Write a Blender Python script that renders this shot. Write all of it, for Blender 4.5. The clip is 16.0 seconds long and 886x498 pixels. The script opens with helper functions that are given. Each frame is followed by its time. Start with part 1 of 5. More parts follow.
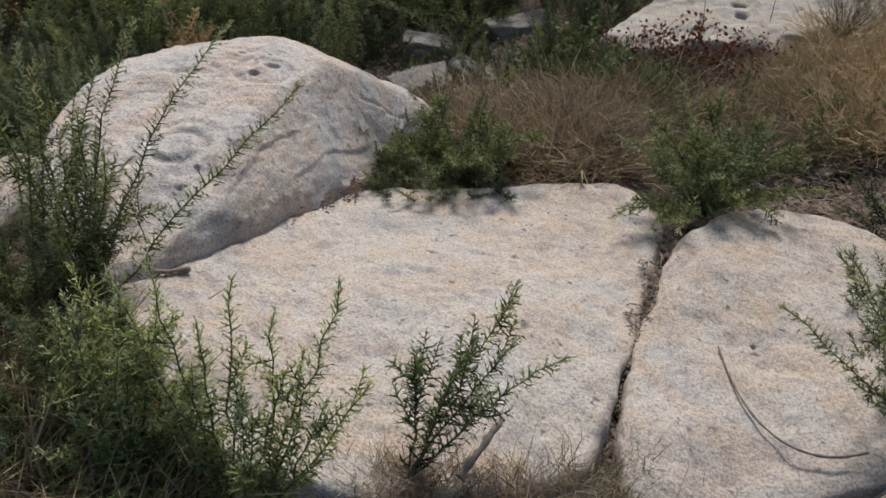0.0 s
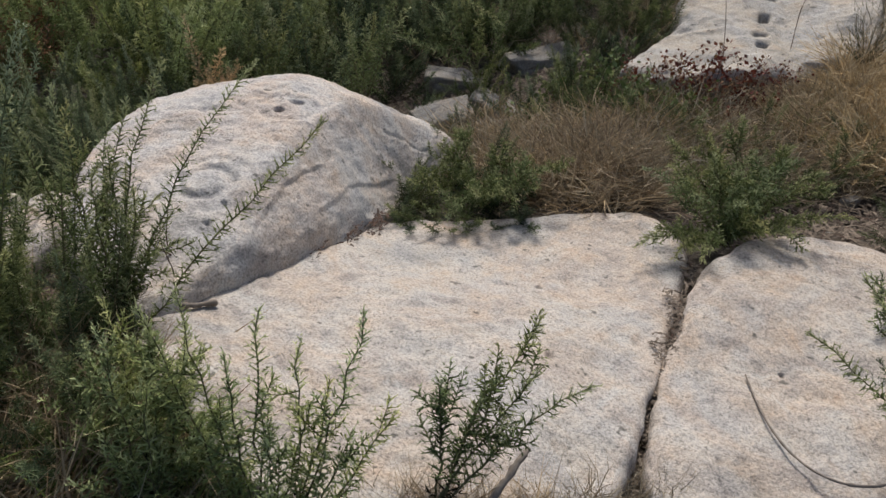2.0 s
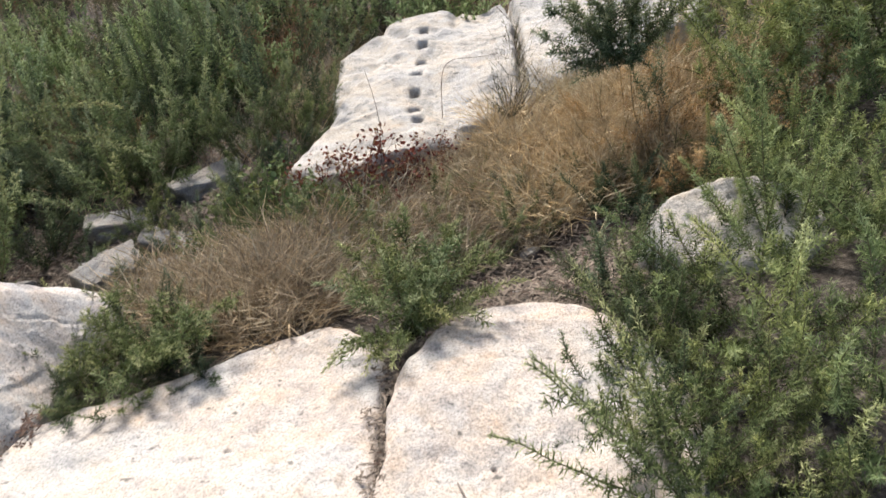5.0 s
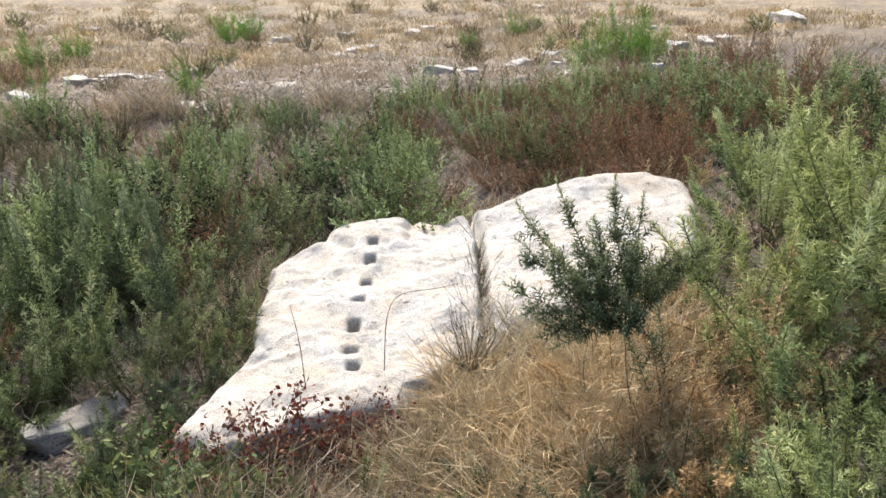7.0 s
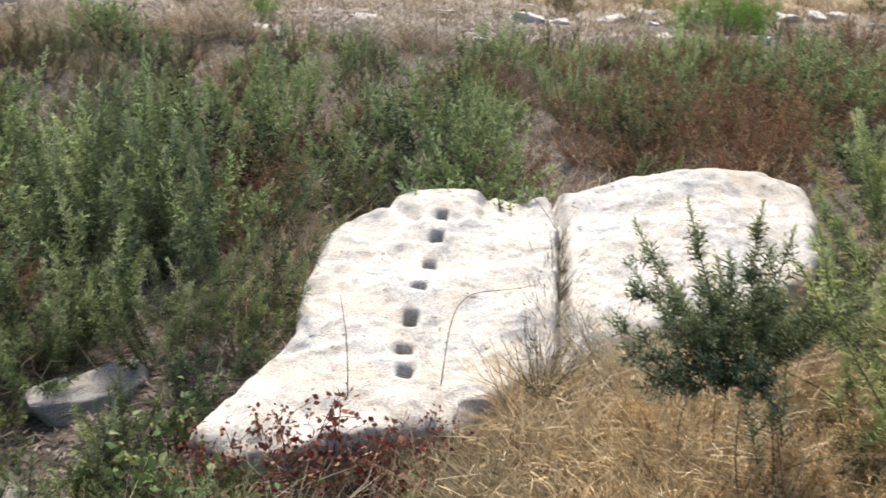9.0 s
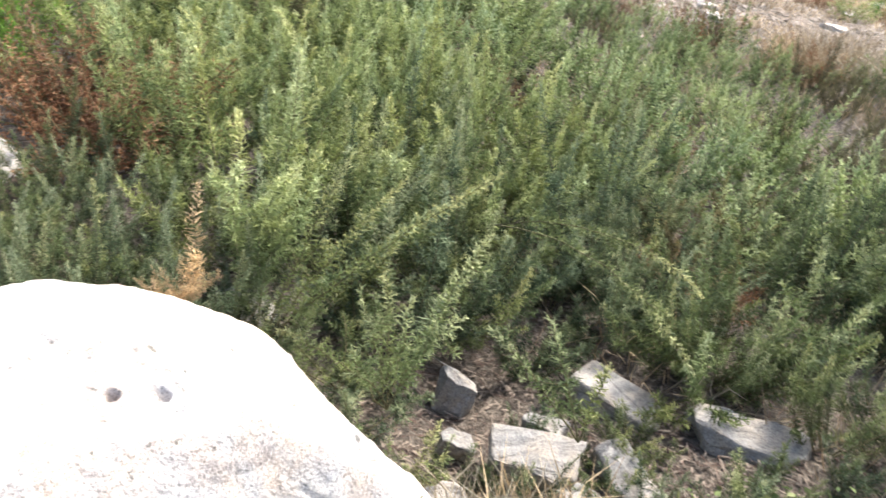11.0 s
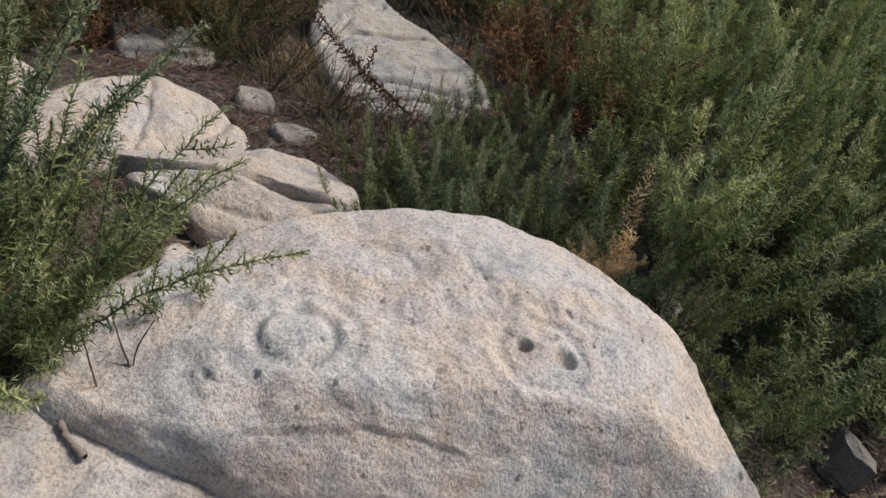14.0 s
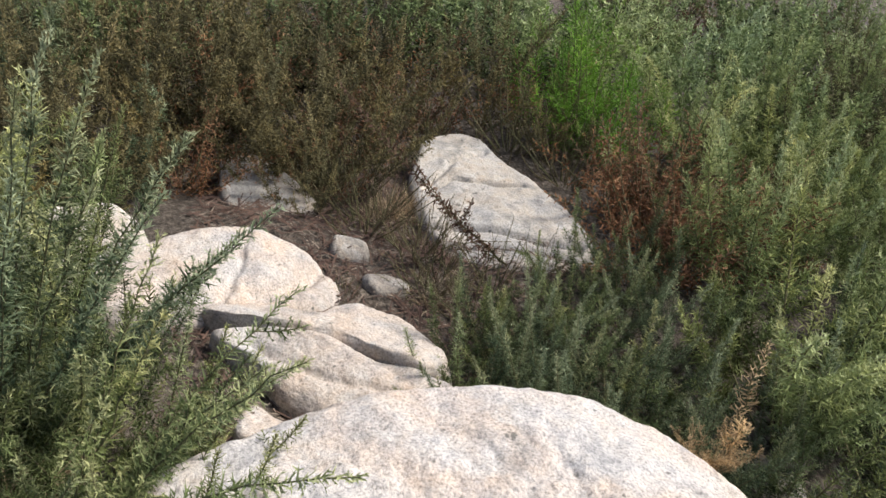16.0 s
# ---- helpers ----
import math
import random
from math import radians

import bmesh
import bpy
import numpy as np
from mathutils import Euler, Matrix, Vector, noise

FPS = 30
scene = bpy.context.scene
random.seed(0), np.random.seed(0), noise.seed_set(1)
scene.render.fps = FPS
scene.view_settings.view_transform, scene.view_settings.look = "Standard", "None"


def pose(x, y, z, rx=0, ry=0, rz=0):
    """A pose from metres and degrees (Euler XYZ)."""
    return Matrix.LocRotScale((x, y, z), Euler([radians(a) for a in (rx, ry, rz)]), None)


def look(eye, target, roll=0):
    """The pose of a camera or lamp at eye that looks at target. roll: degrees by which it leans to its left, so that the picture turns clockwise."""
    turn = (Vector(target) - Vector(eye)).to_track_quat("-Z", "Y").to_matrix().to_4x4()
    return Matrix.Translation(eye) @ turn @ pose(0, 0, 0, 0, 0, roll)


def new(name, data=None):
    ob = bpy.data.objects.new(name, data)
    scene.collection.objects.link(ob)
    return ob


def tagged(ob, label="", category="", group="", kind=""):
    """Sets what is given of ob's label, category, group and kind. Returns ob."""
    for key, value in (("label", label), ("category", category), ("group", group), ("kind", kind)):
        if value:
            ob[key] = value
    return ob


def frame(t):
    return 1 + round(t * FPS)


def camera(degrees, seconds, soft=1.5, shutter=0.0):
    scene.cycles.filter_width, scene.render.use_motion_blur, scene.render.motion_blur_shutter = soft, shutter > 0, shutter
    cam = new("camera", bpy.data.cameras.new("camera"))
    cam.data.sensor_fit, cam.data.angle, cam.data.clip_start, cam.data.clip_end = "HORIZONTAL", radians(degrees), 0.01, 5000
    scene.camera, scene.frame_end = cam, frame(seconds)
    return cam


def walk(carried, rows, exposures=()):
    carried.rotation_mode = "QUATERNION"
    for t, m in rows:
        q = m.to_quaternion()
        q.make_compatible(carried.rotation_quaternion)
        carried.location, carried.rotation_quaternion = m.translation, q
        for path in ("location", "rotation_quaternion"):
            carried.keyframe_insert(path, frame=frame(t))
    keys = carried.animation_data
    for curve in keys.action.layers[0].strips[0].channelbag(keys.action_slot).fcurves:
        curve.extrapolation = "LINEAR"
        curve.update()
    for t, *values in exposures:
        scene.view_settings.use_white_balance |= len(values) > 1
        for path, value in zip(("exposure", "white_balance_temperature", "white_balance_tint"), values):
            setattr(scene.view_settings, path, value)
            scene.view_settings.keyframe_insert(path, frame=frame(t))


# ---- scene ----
import itertools

cam = camera(55.8, 16.0, soft=1.5, shutter=0.22)
PATH = [
    (0, (-0.001, -0.159, 1.572), (-0.171, 1.39, 0.319), 0.2),
    (0.5, (-0.005, -0.179, 1.576), (-0.258, 1.402, 0.377), -0.3),
    (1, (-0.005, -0.187, 1.573), (-0.287, 1.394, 0.38), -1.0),
    (1.5, (-0.005, -0.181, 1.573), (-0.271, 1.404, 0.383), -2.1),
    (2, (0.004, -0.173, 1.577), (-0.23, 1.417, 0.387), -1.8),
    (2.5, (0.02, -0.166, 1.572), (-0.178, 1.432, 0.383), -1.9),
    (3, (0.045, -0.161, 1.568), (-0.051, 1.451, 0.39), -2.1),
    (3.2, (0.066, -0.148, 1.567), (0.068, 1.467, 0.386), -2.1),
    (5.3, (0.29, 0.155, 1.555), (0.69, 1.82, 0.545), -6.4),
    (5.5, (0.3045, 0.25, 1.4983), (0.7584, 1.9317, 0.5154), -6.27),
    (6, (0.3248, 0.5469, 1.515), (0.8655, 2.2431, 0.6038), -6.09),
    (6.5, (0.4186, 0.7311, 1.5099), (0.9583, 2.4708, 0.6839), -5.09),
    (7, (0.5032, 0.8686, 1.5432), (1.0212, 2.6568, 0.8124), -0.55),
    (7.5, (0.5281, 0.933, 1.535), (1.0273, 2.7295, 0.8115), 0.61),
    (8, (0.563, 1.0979, 1.5078), (1.1209, 2.8432, 0.7061), 0.47),
    (8.2, (0.5805, 1.1734, 1.5107), (1.1876, 2.891, 0.6852), 1.90),
    (10.3, (0.3974, 1.441, 1.5342), (-0.1786, 3.0912, 0.5621), 11.48),
    (10.5, (0.3689, 1.4416, 1.5379), (-0.3573, 3.0213, 0.5494), 11.42),
    (11, (0.3073, 1.4308, 1.5342), (-0.708, 2.8266, 0.5237), 11.16),
    (11.5, (0.2824, 1.4205, 1.5361), (-0.9463, 2.6147, 0.5045), 10.05),
    (12, (0.265, 1.3906, 1.5085), (-1.095, 2.335, 0.3866), 8.73),
    (12.5, (0.253, 1.3587, 1.4826), (-1.0931, 2.0743, 0.188), 7.59),
    (13, (0.2337, 1.344, 1.4823), (-1.1403, 1.9783, 0.1746), 8.99),
    (13.5, (0.2098, 1.3474, 1.4955), (-1.2105, 1.9805, 0.2377), 11.34),
    (14, (0.2107, 1.3721, 1.5087), (-1.2525, 2.0164, 0.3071), 11.77),
    (14.5, (0.2107, 1.3856, 1.5238), (-1.2835, 1.9949, 0.3422), 10.87),
    (15, (0.1564, 1.4018, 1.539), (-1.4058, 1.9488, 0.4163), 9.61),
    (15.5, (0.08, 1.4199, 1.5434), (-1.5494, 1.8921, 0.4842), 9.44),
    (16, (0.0515, 1.4483, 1.5459), (-1.6295, 1.8526, 0.5406), 7.79),
]
EXPOSURES = [(0, 0.0), (1, 0.1), (3.2, 0.1), (5.3, 1.25), (6, 1.48), (6.5, 1.58), (7, 1.4), (8.2, 1.28), (10.3, 1.95), (11, 2.1), (11.5, 1.85), (12, 1.12), (12.5, 0.4), (13, 0.18), (14, 0.08), (14.5, 0.1), (15, 0.3), (15.5, 0.55), (16, 0.8)]
walk(cam, [(t, look(eye, target, roll)) for t, eye, target, roll in PATH], EXPOSURES)

# ---- world, sun ----
SUN_EL, SUN_AZ = radians(50), radians(357)
world = bpy.data.worlds.new("sky")
scene.world = world
world.use_nodes = True
wn = world.node_tree.nodes
sky = wn.new("ShaderNodeTexSky")
sky.sky_type, sky.sun_disc = "NISHITA", False
sky.sun_elevation, sky.sun_rotation = SUN_EL, SUN_AZ
sky.air_density, sky.dust_density, sky.ozone_density = 1.0, 3.0, 1.0
wn["Background"].inputs["Strength"].default_value = 0.1
world.node_tree.links.new(sky.outputs[0], wn["Background"].inputs["Color"])
sun = new("sun", bpy.data.lights.new("sun", "SUN"))
sun.data.energy, sun.data.angle, sun.data.color = 3.3, radians(12), (1.0, 0.94, 0.87)
sun_way = Vector((math.sin(SUN_AZ) * math.cos(SUN_EL), math.cos(SUN_AZ) * math.cos(SUN_EL), math.sin(SUN_EL)))
sun.matrix_world = look(sun_way * 50, (0, 0, 0))


# ---- materials ----
def material(name, rough=0.85):
    m = bpy.data.materials.new(name)
    m.use_nodes = True
    nt = m.node_tree
    b = nt.nodes["Principled BSDF"]
    b.inputs["Roughness"].default_value = rough
    b.inputs["Specular IOR Level"].default_value = 0.3
    return m, nt, b


def node(nt, kind, **values):
    n = nt.nodes.new(kind)
    for key, value in values.items():
        n.inputs[key.replace("_", " ")].default_value = value
    return n


def noise_tex(nt, scale, detail=4.0, rough=0.55, coord="Object", distort=0.0):
    tc = nt.nodes.new("ShaderNodeTexCoord")
    n = node(nt, "ShaderNodeTexNoise", Scale=scale, Detail=detail, Roughness=rough, Distortion=distort)
    nt.links.new(tc.outputs[coord], n.inputs["Vector"])
    return n.outputs["Fac"]


def ramp(nt, fac, stops):
    r = nt.nodes.new("ShaderNodeValToRGB")
    e = r.color_ramp.elements
    while len(e) < len(stops):
        e.new(0.5)
    for k, (p, c) in enumerate(stops):
        e[k].position = p
        e[k].color = (*c, 1) if len(c) == 3 else c
    nt.links.new(fac, r.inputs["Fac"])
    return r.outputs["Color"]


def mix(nt, fac, a, b, mode="MIX"):
    m = nt.nodes.new("ShaderNodeMix")
    m.data_type, m.blend_type = "RGBA", mode
    for sock, v in ((m.inputs[0], fac), (m.inputs[6], a), (m.inputs[7], b)):
        if isinstance(v, (int, float)):
            sock.default_value = v
        elif isinstance(v, tuple):
            sock.default_value = (*v, 1)
        else:
            nt.links.new(v, sock)
    return m.outputs[2]


def bump(nt, b, height, strength, distance):
    n = node(nt, "ShaderNodeBump", Strength=strength, Distance=distance)
    nt.links.new(height, n.inputs["Height"])
    nt.links.new(n.outputs[0], b.inputs["Normal"])


def granite(name, pale, warm, grey, lichen=0.5):
    """Weathered granite: coarse grains, warm and grey blotches, lichen crusts and dark spots."""
    m, nt, b = material(name, 0.92)
    big = noise_tex(nt, 2.6, 7, 0.62, distort=0.6)
    col = ramp(nt, big, [(0.28, grey), (0.42, pale), (0.54, warm), (0.64, pale), (0.78, grey)])
    med = noise_tex(nt, 9.0, 9, 0.68, distort=0.3)
    col = mix(nt, 0.9, col, ramp(nt, med, [(0.3, (0.55, 0.55, 0.56)), (0.44, (0.95, 0.95, 0.95)), (0.56, (1.06, 1.02, 0.96)), (0.7, (1.0, 0.86, 0.72))]), "MULTIPLY")
    patch = noise_tex(nt, 5.0, 10, 0.72, distort=1.0)
    col = mix(nt, ramp(nt, patch, [(0.53, (0, 0, 0)), (0.64, (lichen, lichen, lichen))]), col, (0.15, 0.15, 0.14))
    white = noise_tex(nt, 7.3, 9, 0.7, distort=0.7)
    col = mix(nt, ramp(nt, white, [(0.58, (0, 0, 0)), (0.68, (0.55, 0.55, 0.55))]), col, (0.52, 0.52, 0.5))
    grain = noise_tex(nt, 150.0, 3, 0.75)
    col = mix(nt, 0.9, col, ramp(nt, grain, [(0.32, (0.45, 0.44, 0.43)), (0.46, (0.9, 0.9, 0.9)), (0.6, (1.25, 1.23, 1.2))]), "MULTIPLY")
    spot = noise_tex(nt, 30.0, 3, 0.5)
    col = mix(nt, ramp(nt, spot, [(0.67, (0, 0, 0)), (0.72, (0.75, 0.75, 0.75))]), col, (0.07, 0.068, 0.06))
    nt.links.new(col, b.inputs["Base Color"])
    dimples = noise_tex(nt, 26.0, 3, 0.5)
    h = mix(nt, 0.45, mix(nt, 0.5, grain, med), dimples)
    bump(nt, b, h, 1.0, 0.012)
    return m


GRANITE = granite("granite", (0.455, 0.44, 0.43), (0.445, 0.39, 0.35), (0.33, 0.332, 0.336), 0.4)
GRANITE_PALE = granite("pale_granite", (0.385, 0.375, 0.358), (0.365, 0.338, 0.3), (0.28, 0.278, 0.272), 0.6)
GRANITE_WARM = granite("warm_granite", (0.43, 0.412, 0.392), (0.415, 0.362, 0.318), (0.34, 0.336, 0.33), 0.3)
GRANITE_GREY = granite("grey_granite", (0.25, 0.245, 0.235), (0.255, 0.23, 0.2), (0.175, 0.175, 0.17), 0.6)


def leafy(name, dark, light, tip, rough=0.7, grown=False, old_shaded=(0.022, 0.02, 0.012)):
    """Foliage that varies from plant to plant and from sprig to sprig."""
    m, nt, b = material(name, rough)
    b.inputs["Specular IOR Level"].default_value = 0.15
    info = nt.nodes.new("ShaderNodeObjectInfo")
    geo = nt.nodes.new("ShaderNodeNewGeometry")
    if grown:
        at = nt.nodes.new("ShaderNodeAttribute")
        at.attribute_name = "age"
        # Ramp mixes growth colour with painted shade: near-black within the bush, pale lit tips.
        isl = ramp(nt, at.outputs["Fac"], [(0.0, old_shaded), (0.1, old_shaded), (0.2, dark), (0.6, light), (1.0, tip)])
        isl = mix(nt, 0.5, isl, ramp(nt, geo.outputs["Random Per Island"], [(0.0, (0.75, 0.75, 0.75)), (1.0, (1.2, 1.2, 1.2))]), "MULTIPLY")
    else:
        isl = ramp(nt, geo.outputs["Random Per Island"], [(0.0, dark), (0.6, light), (1.0, tip)])
    tint = ramp(nt, info.outputs["Random"], [(0.0, (0.78, 0.86, 0.9)), (0.5, (1, 1, 1)), (1.0, (1.12, 1.04, 0.88))])
    col = mix(nt, 0.9, isl, tint, "MULTIPLY")
    where = ramp(nt, noise_tex(nt, 1.3, 2, 0.5), [(0.3, (0.78, 0.82, 0.85)), (0.7, (1.25, 1.14, 0.95))])
    col = mix(nt, 0.8, col, where, "MULTIPLY")
    nt.links.new(col, b.inputs["Base Color"])
    t = nt.nodes.new("ShaderNodeBsdfTranslucent")
    nt.links.new(col, t.inputs["Color"])
    s = node(nt, "ShaderNodeMixShader", Fac=0.22)
    nt.links.new(b.outputs[0], s.inputs[1])
    nt.links.new(t.outputs[0], s.inputs[2])
    nt.links.new(s.outputs[0], nt.nodes["Material Output"].inputs["Surface"])
    return m


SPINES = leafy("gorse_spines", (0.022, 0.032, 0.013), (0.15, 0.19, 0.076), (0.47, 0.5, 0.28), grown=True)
# Blue-green gorse, also a shaded copy: darkens bushes where gaps between shoots lie dark.
SPINES_BLUE_SHADE = leafy("blue_green_gorse", (0.016, 0.026, 0.014), (0.11, 0.148, 0.078), (0.41, 0.455, 0.29), grown=True)
# Pale gorse, a lit copy: sun on far and front shoots painted in.
SPINES_PALE_LIT = leafy("pale_gorse", (0.045, 0.06, 0.024), (0.27, 0.325, 0.13), (0.6, 0.64, 0.36), grown=True)
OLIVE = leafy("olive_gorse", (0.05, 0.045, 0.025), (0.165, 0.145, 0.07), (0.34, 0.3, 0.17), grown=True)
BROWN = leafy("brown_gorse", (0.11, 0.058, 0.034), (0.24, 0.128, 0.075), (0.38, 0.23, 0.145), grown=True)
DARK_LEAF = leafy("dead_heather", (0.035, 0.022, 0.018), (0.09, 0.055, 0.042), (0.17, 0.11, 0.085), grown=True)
ORANGE = leafy("orange_dry_gorse", (0.27, 0.175, 0.095), (0.46, 0.33, 0.19), (0.64, 0.5, 0.32), grown=True, old_shaded=(0.19, 0.13, 0.08))
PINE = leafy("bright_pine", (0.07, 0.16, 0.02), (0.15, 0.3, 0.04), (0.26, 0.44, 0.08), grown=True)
STRAW = leafy("dry_grass", (0.21, 0.17, 0.12), (0.36, 0.3, 0.215), (0.52, 0.46, 0.36))
STRAW_GOLD = leafy("golden_grass", (0.28, 0.21, 0.13), (0.52, 0.42, 0.275), (0.74, 0.65, 0.49))
STRAW_DULL = leafy("dull_grass", (0.17, 0.13, 0.095), (0.35, 0.285, 0.205), (0.58, 0.5, 0.39))
GREEN_GRASS = leafy("green_grass", (0.06, 0.1, 0.03), (0.12, 0.18, 0.05), (0.25, 0.28, 0.1))
RED_LEAF = leafy("red_leaf", (0.09, 0.025, 0.022), (0.17, 0.055, 0.04), (0.24, 0.17, 0.1))
GREEN_LEAF = leafy("bramble_leaf", (0.05, 0.08, 0.03), (0.1, 0.14, 0.05), (0.2, 0.22, 0.1))


def woody(name, a, b_, scale=60):
    m, nt, b = material(name, 0.9)
    geo = nt.nodes.new("ShaderNodeNewGeometry")
    isl = ramp(nt, geo.outputs["Random Per Island"], [(0.0, a), (1.0, b_)])
    n = noise_tex(nt, scale, 3)
    col = mix(nt, 0.6, isl, ramp(nt, n, [(0.35, (0.6, 0.6, 0.6)), (0.65, (1.2, 1.2, 1.2))]), "MULTIPLY")
    nt.links.new(col, b.inputs["Base Color"])
    bump(nt, b, n, 0.4, 0.003)
    return m


STEM = woody("gorse_stem", (0.08, 0.09, 0.04), (0.15, 0.13, 0.07))
TWIG = woody("dead_twig", (0.13, 0.1, 0.08), (0.3, 0.26, 0.22))
CHIP = woody("wood_chip", (0.06, 0.045, 0.035), (0.26, 0.21, 0.165))
DARK_TWIG = woody("dark_twig", (0.05, 0.03, 0.025), (0.12, 0.075, 0.055))


def soil_material():
    m, nt, b = material("soil", 0.95)
    big = noise_tex(nt, 1.1, 6, 0.6)
    fine = noise_tex(nt, 45.0, 6, 0.7)
    near = ramp(nt, fine, [(0.3, (0.02, 0.017, 0.014)), (0.48, (0.075, 0.062, 0.05)), (0.66, (0.2, 0.175, 0.145))])
    far = mix(nt, 0.85, ramp(nt, noise_tex(nt, 9.0, 10, 0.8), [(0.32, (0.05, 0.045, 0.035)), (0.48, (0.22, 0.18, 0.125)), (0.68, (0.42, 0.37, 0.28))]), ramp(nt, noise_tex(nt, 0.6, 6, 0.7), [(0.38, (0.55, 0.55, 0.6)), (0.5, (0.9, 0.85, 0.8)), (0.62, (1.1, 1.05, 0.95))]), "MULTIPLY")
    geo = nt.nodes.new("ShaderNodeNewGeometry")
    sep = nt.nodes.new("ShaderNodeSeparateXYZ")
    nt.links.new(geo.outputs["Position"], sep.inputs[0])
    jitter = node(nt, "ShaderNodeMath")
    jitter.operation = "MULTIPLY_ADD"
    nt.links.new(big, jitter.inputs[0])
    jitter.inputs[1].default_value = 5.0
    nt.links.new(sep.outputs["Y"], jitter.inputs[2])
    rng = node(nt, "ShaderNodeMapRange")
    rng.inputs["From Min"].default_value, rng.inputs["From Max"].default_value = 14.0, 17.0
    nt.links.new(jitter.outputs[0], rng.inputs["Value"])
    col = mix(nt, rng.outputs[0], near, far)
    col = mix(nt, 0.5, col, ramp(nt, big, [(0.3, (0.7, 0.7, 0.7)), (0.6, (1.15, 1.1, 1.05))]), "MULTIPLY")
    nt.links.new(col, b.inputs["Base Color"])
    bump(nt, b, fine, 0.9, 0.03)
    return m


SOIL = soil_material()

# ---- helpers for shapes ----
rng = np.random.default_rng(7)


def mesh_from(name, verts, faces, mat, smooth=False, age=None):
    """A mesh from arrays of points and of triangles or quads."""
    verts, faces = np.asarray(verts, np.float32), np.asarray(faces, np.int32)
    me = bpy.data.meshes.new(name)
    n = faces.shape[1]
    me.vertices.add(len(verts))
    me.vertices.foreach_set("co", verts.ravel())
    me.loops.add(faces.size)
    me.loops.foreach_set("vertex_index", faces.ravel())
    me.polygons.add(len(faces))
    me.polygons.foreach_set("loop_start", np.arange(0, faces.size, n, dtype=np.int32))
    if smooth:
        me.polygons.foreach_set("use_smooth", np.ones(len(faces), bool))
    me.update(calc_edges=True)
    if age is not None:
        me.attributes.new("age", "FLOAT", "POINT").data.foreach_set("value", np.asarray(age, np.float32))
    me.materials.append(mat)
    return me


def mesh_part(name, me, parent, label=""):
    ob = new(name, me)
    ob.parent = parent
    return tagged(ob, label)


def lattice(ix, iy, iz, seed):
    h = (ix * 374761393 + iy * 668265263 + iz * 2147483647 + seed * 974711) & 0x7FFFFFFF
    h = ((h ^ (h >> 13)) * 1274126177) & 0x7FFFFFFF
    return ((h ^ (h >> 16)) & 0xFFFF) / 32767.5 - 1.0


def value_noise(p, seed=0):
    i = np.floor(p).astype(np.int64)
    f = p - i
    f = f * f * (3 - 2 * f)
    out = 0
    for dx in (0, 1):
        for dy in (0, 1):
            for dz in (0, 1):
                w = (f[..., 0] if dx else 1 - f[..., 0]) * (f[..., 1] if dy else 1 - f[..., 1]) * (f[..., 2] if dz else 1 - f[..., 2])
                out = out + w * lattice(i[..., 0] + dx, i[..., 1] + dy, i[..., 2] + dz, seed)
    return out


def fbm(p, scale, octaves=4, seed=0):
    out, amp = 0, 1.0
    for k in range(octaves):
        out = out + amp * value_noise(p / scale * 2 ** k + 17.3 * k, seed + k)
        amp *= 0.5
    return out


def surface(points):
    """A smooth sheet z(x, y) through a few (x, y, z)."""
    p = np.array(points, float)
    d = np.hypot(p[:, None, 0] - p[None, :, 0], p[:, None, 1] - p[None, :, 1])
    k = np.where(d > 1e-9, d * d * np.log(d + 1e-12), 0)
    n = len(p)
    a = np.zeros((n + 3, n + 3))
    a[:n, :n] = k + np.eye(n) * 0.004
    a[:n, n:] = np.c_[np.ones(n), p[:, :2]]
    a[n:, :n] = a[:n, n:].T
    w = np.linalg.lstsq(a, np.r_[p[:, 2], 0, 0, 0], rcond=None)[0]

    def z(x, y):
        x, y = np.asarray(x, float), np.asarray(y, float)
        out = w[n] + w[n + 1] * x + w[n + 2] * y
        for j in range(n):
            r = np.hypot(x - p[j, 0], y - p[j, 1])
            out = out + w[j] * np.where(r > 1e-9, r * r * np.log(r + 1e-12), 0)
        return out
    return z


def closed_curve(points, n):
    p = np.array(points, float)
    k = len(p)
    t = np.arange(n) / n * k
    i = t.astype(int)
    f = (t - i)[:, None]
    a, b, c, d = p[(i - 1) % k], p[i % k], p[(i + 1) % k], p[(i + 2) % k]
    out = 0.5 * (2 * b + (c - a) * f + (2 * a - 5 * b + 4 * c - d) * f ** 2 + (3 * b - a - 3 * c + d) * f ** 3)
    seg = np.r_[0, np.cumsum(np.hypot(*np.diff(np.r_[out, out[:1]], axis=0).T))]
    s = np.arange(n) / n * seg[-1]
    full = np.r_[out, out[:1]]
    return np.c_[np.interp(s, seg, full[:, 0]), np.interp(s, seg, full[:, 1])]


def cup(x, y, r, depth):
    return lambda px, py: -depth * np.exp(-(np.hypot(px - x, py - y) / r) ** 4)


def ring(x, y, r, width, depth, stretch=1.0, turn=0.0):
    c, s = math.cos(turn), math.sin(turn)

    def f(px, py):
        u, v = (px - x) * c + (py - y) * s, (-(px - x) * s + (py - y) * c) / stretch
        return -depth * np.exp(-((np.hypot(u, v) - r) / width) ** 2)
    return f


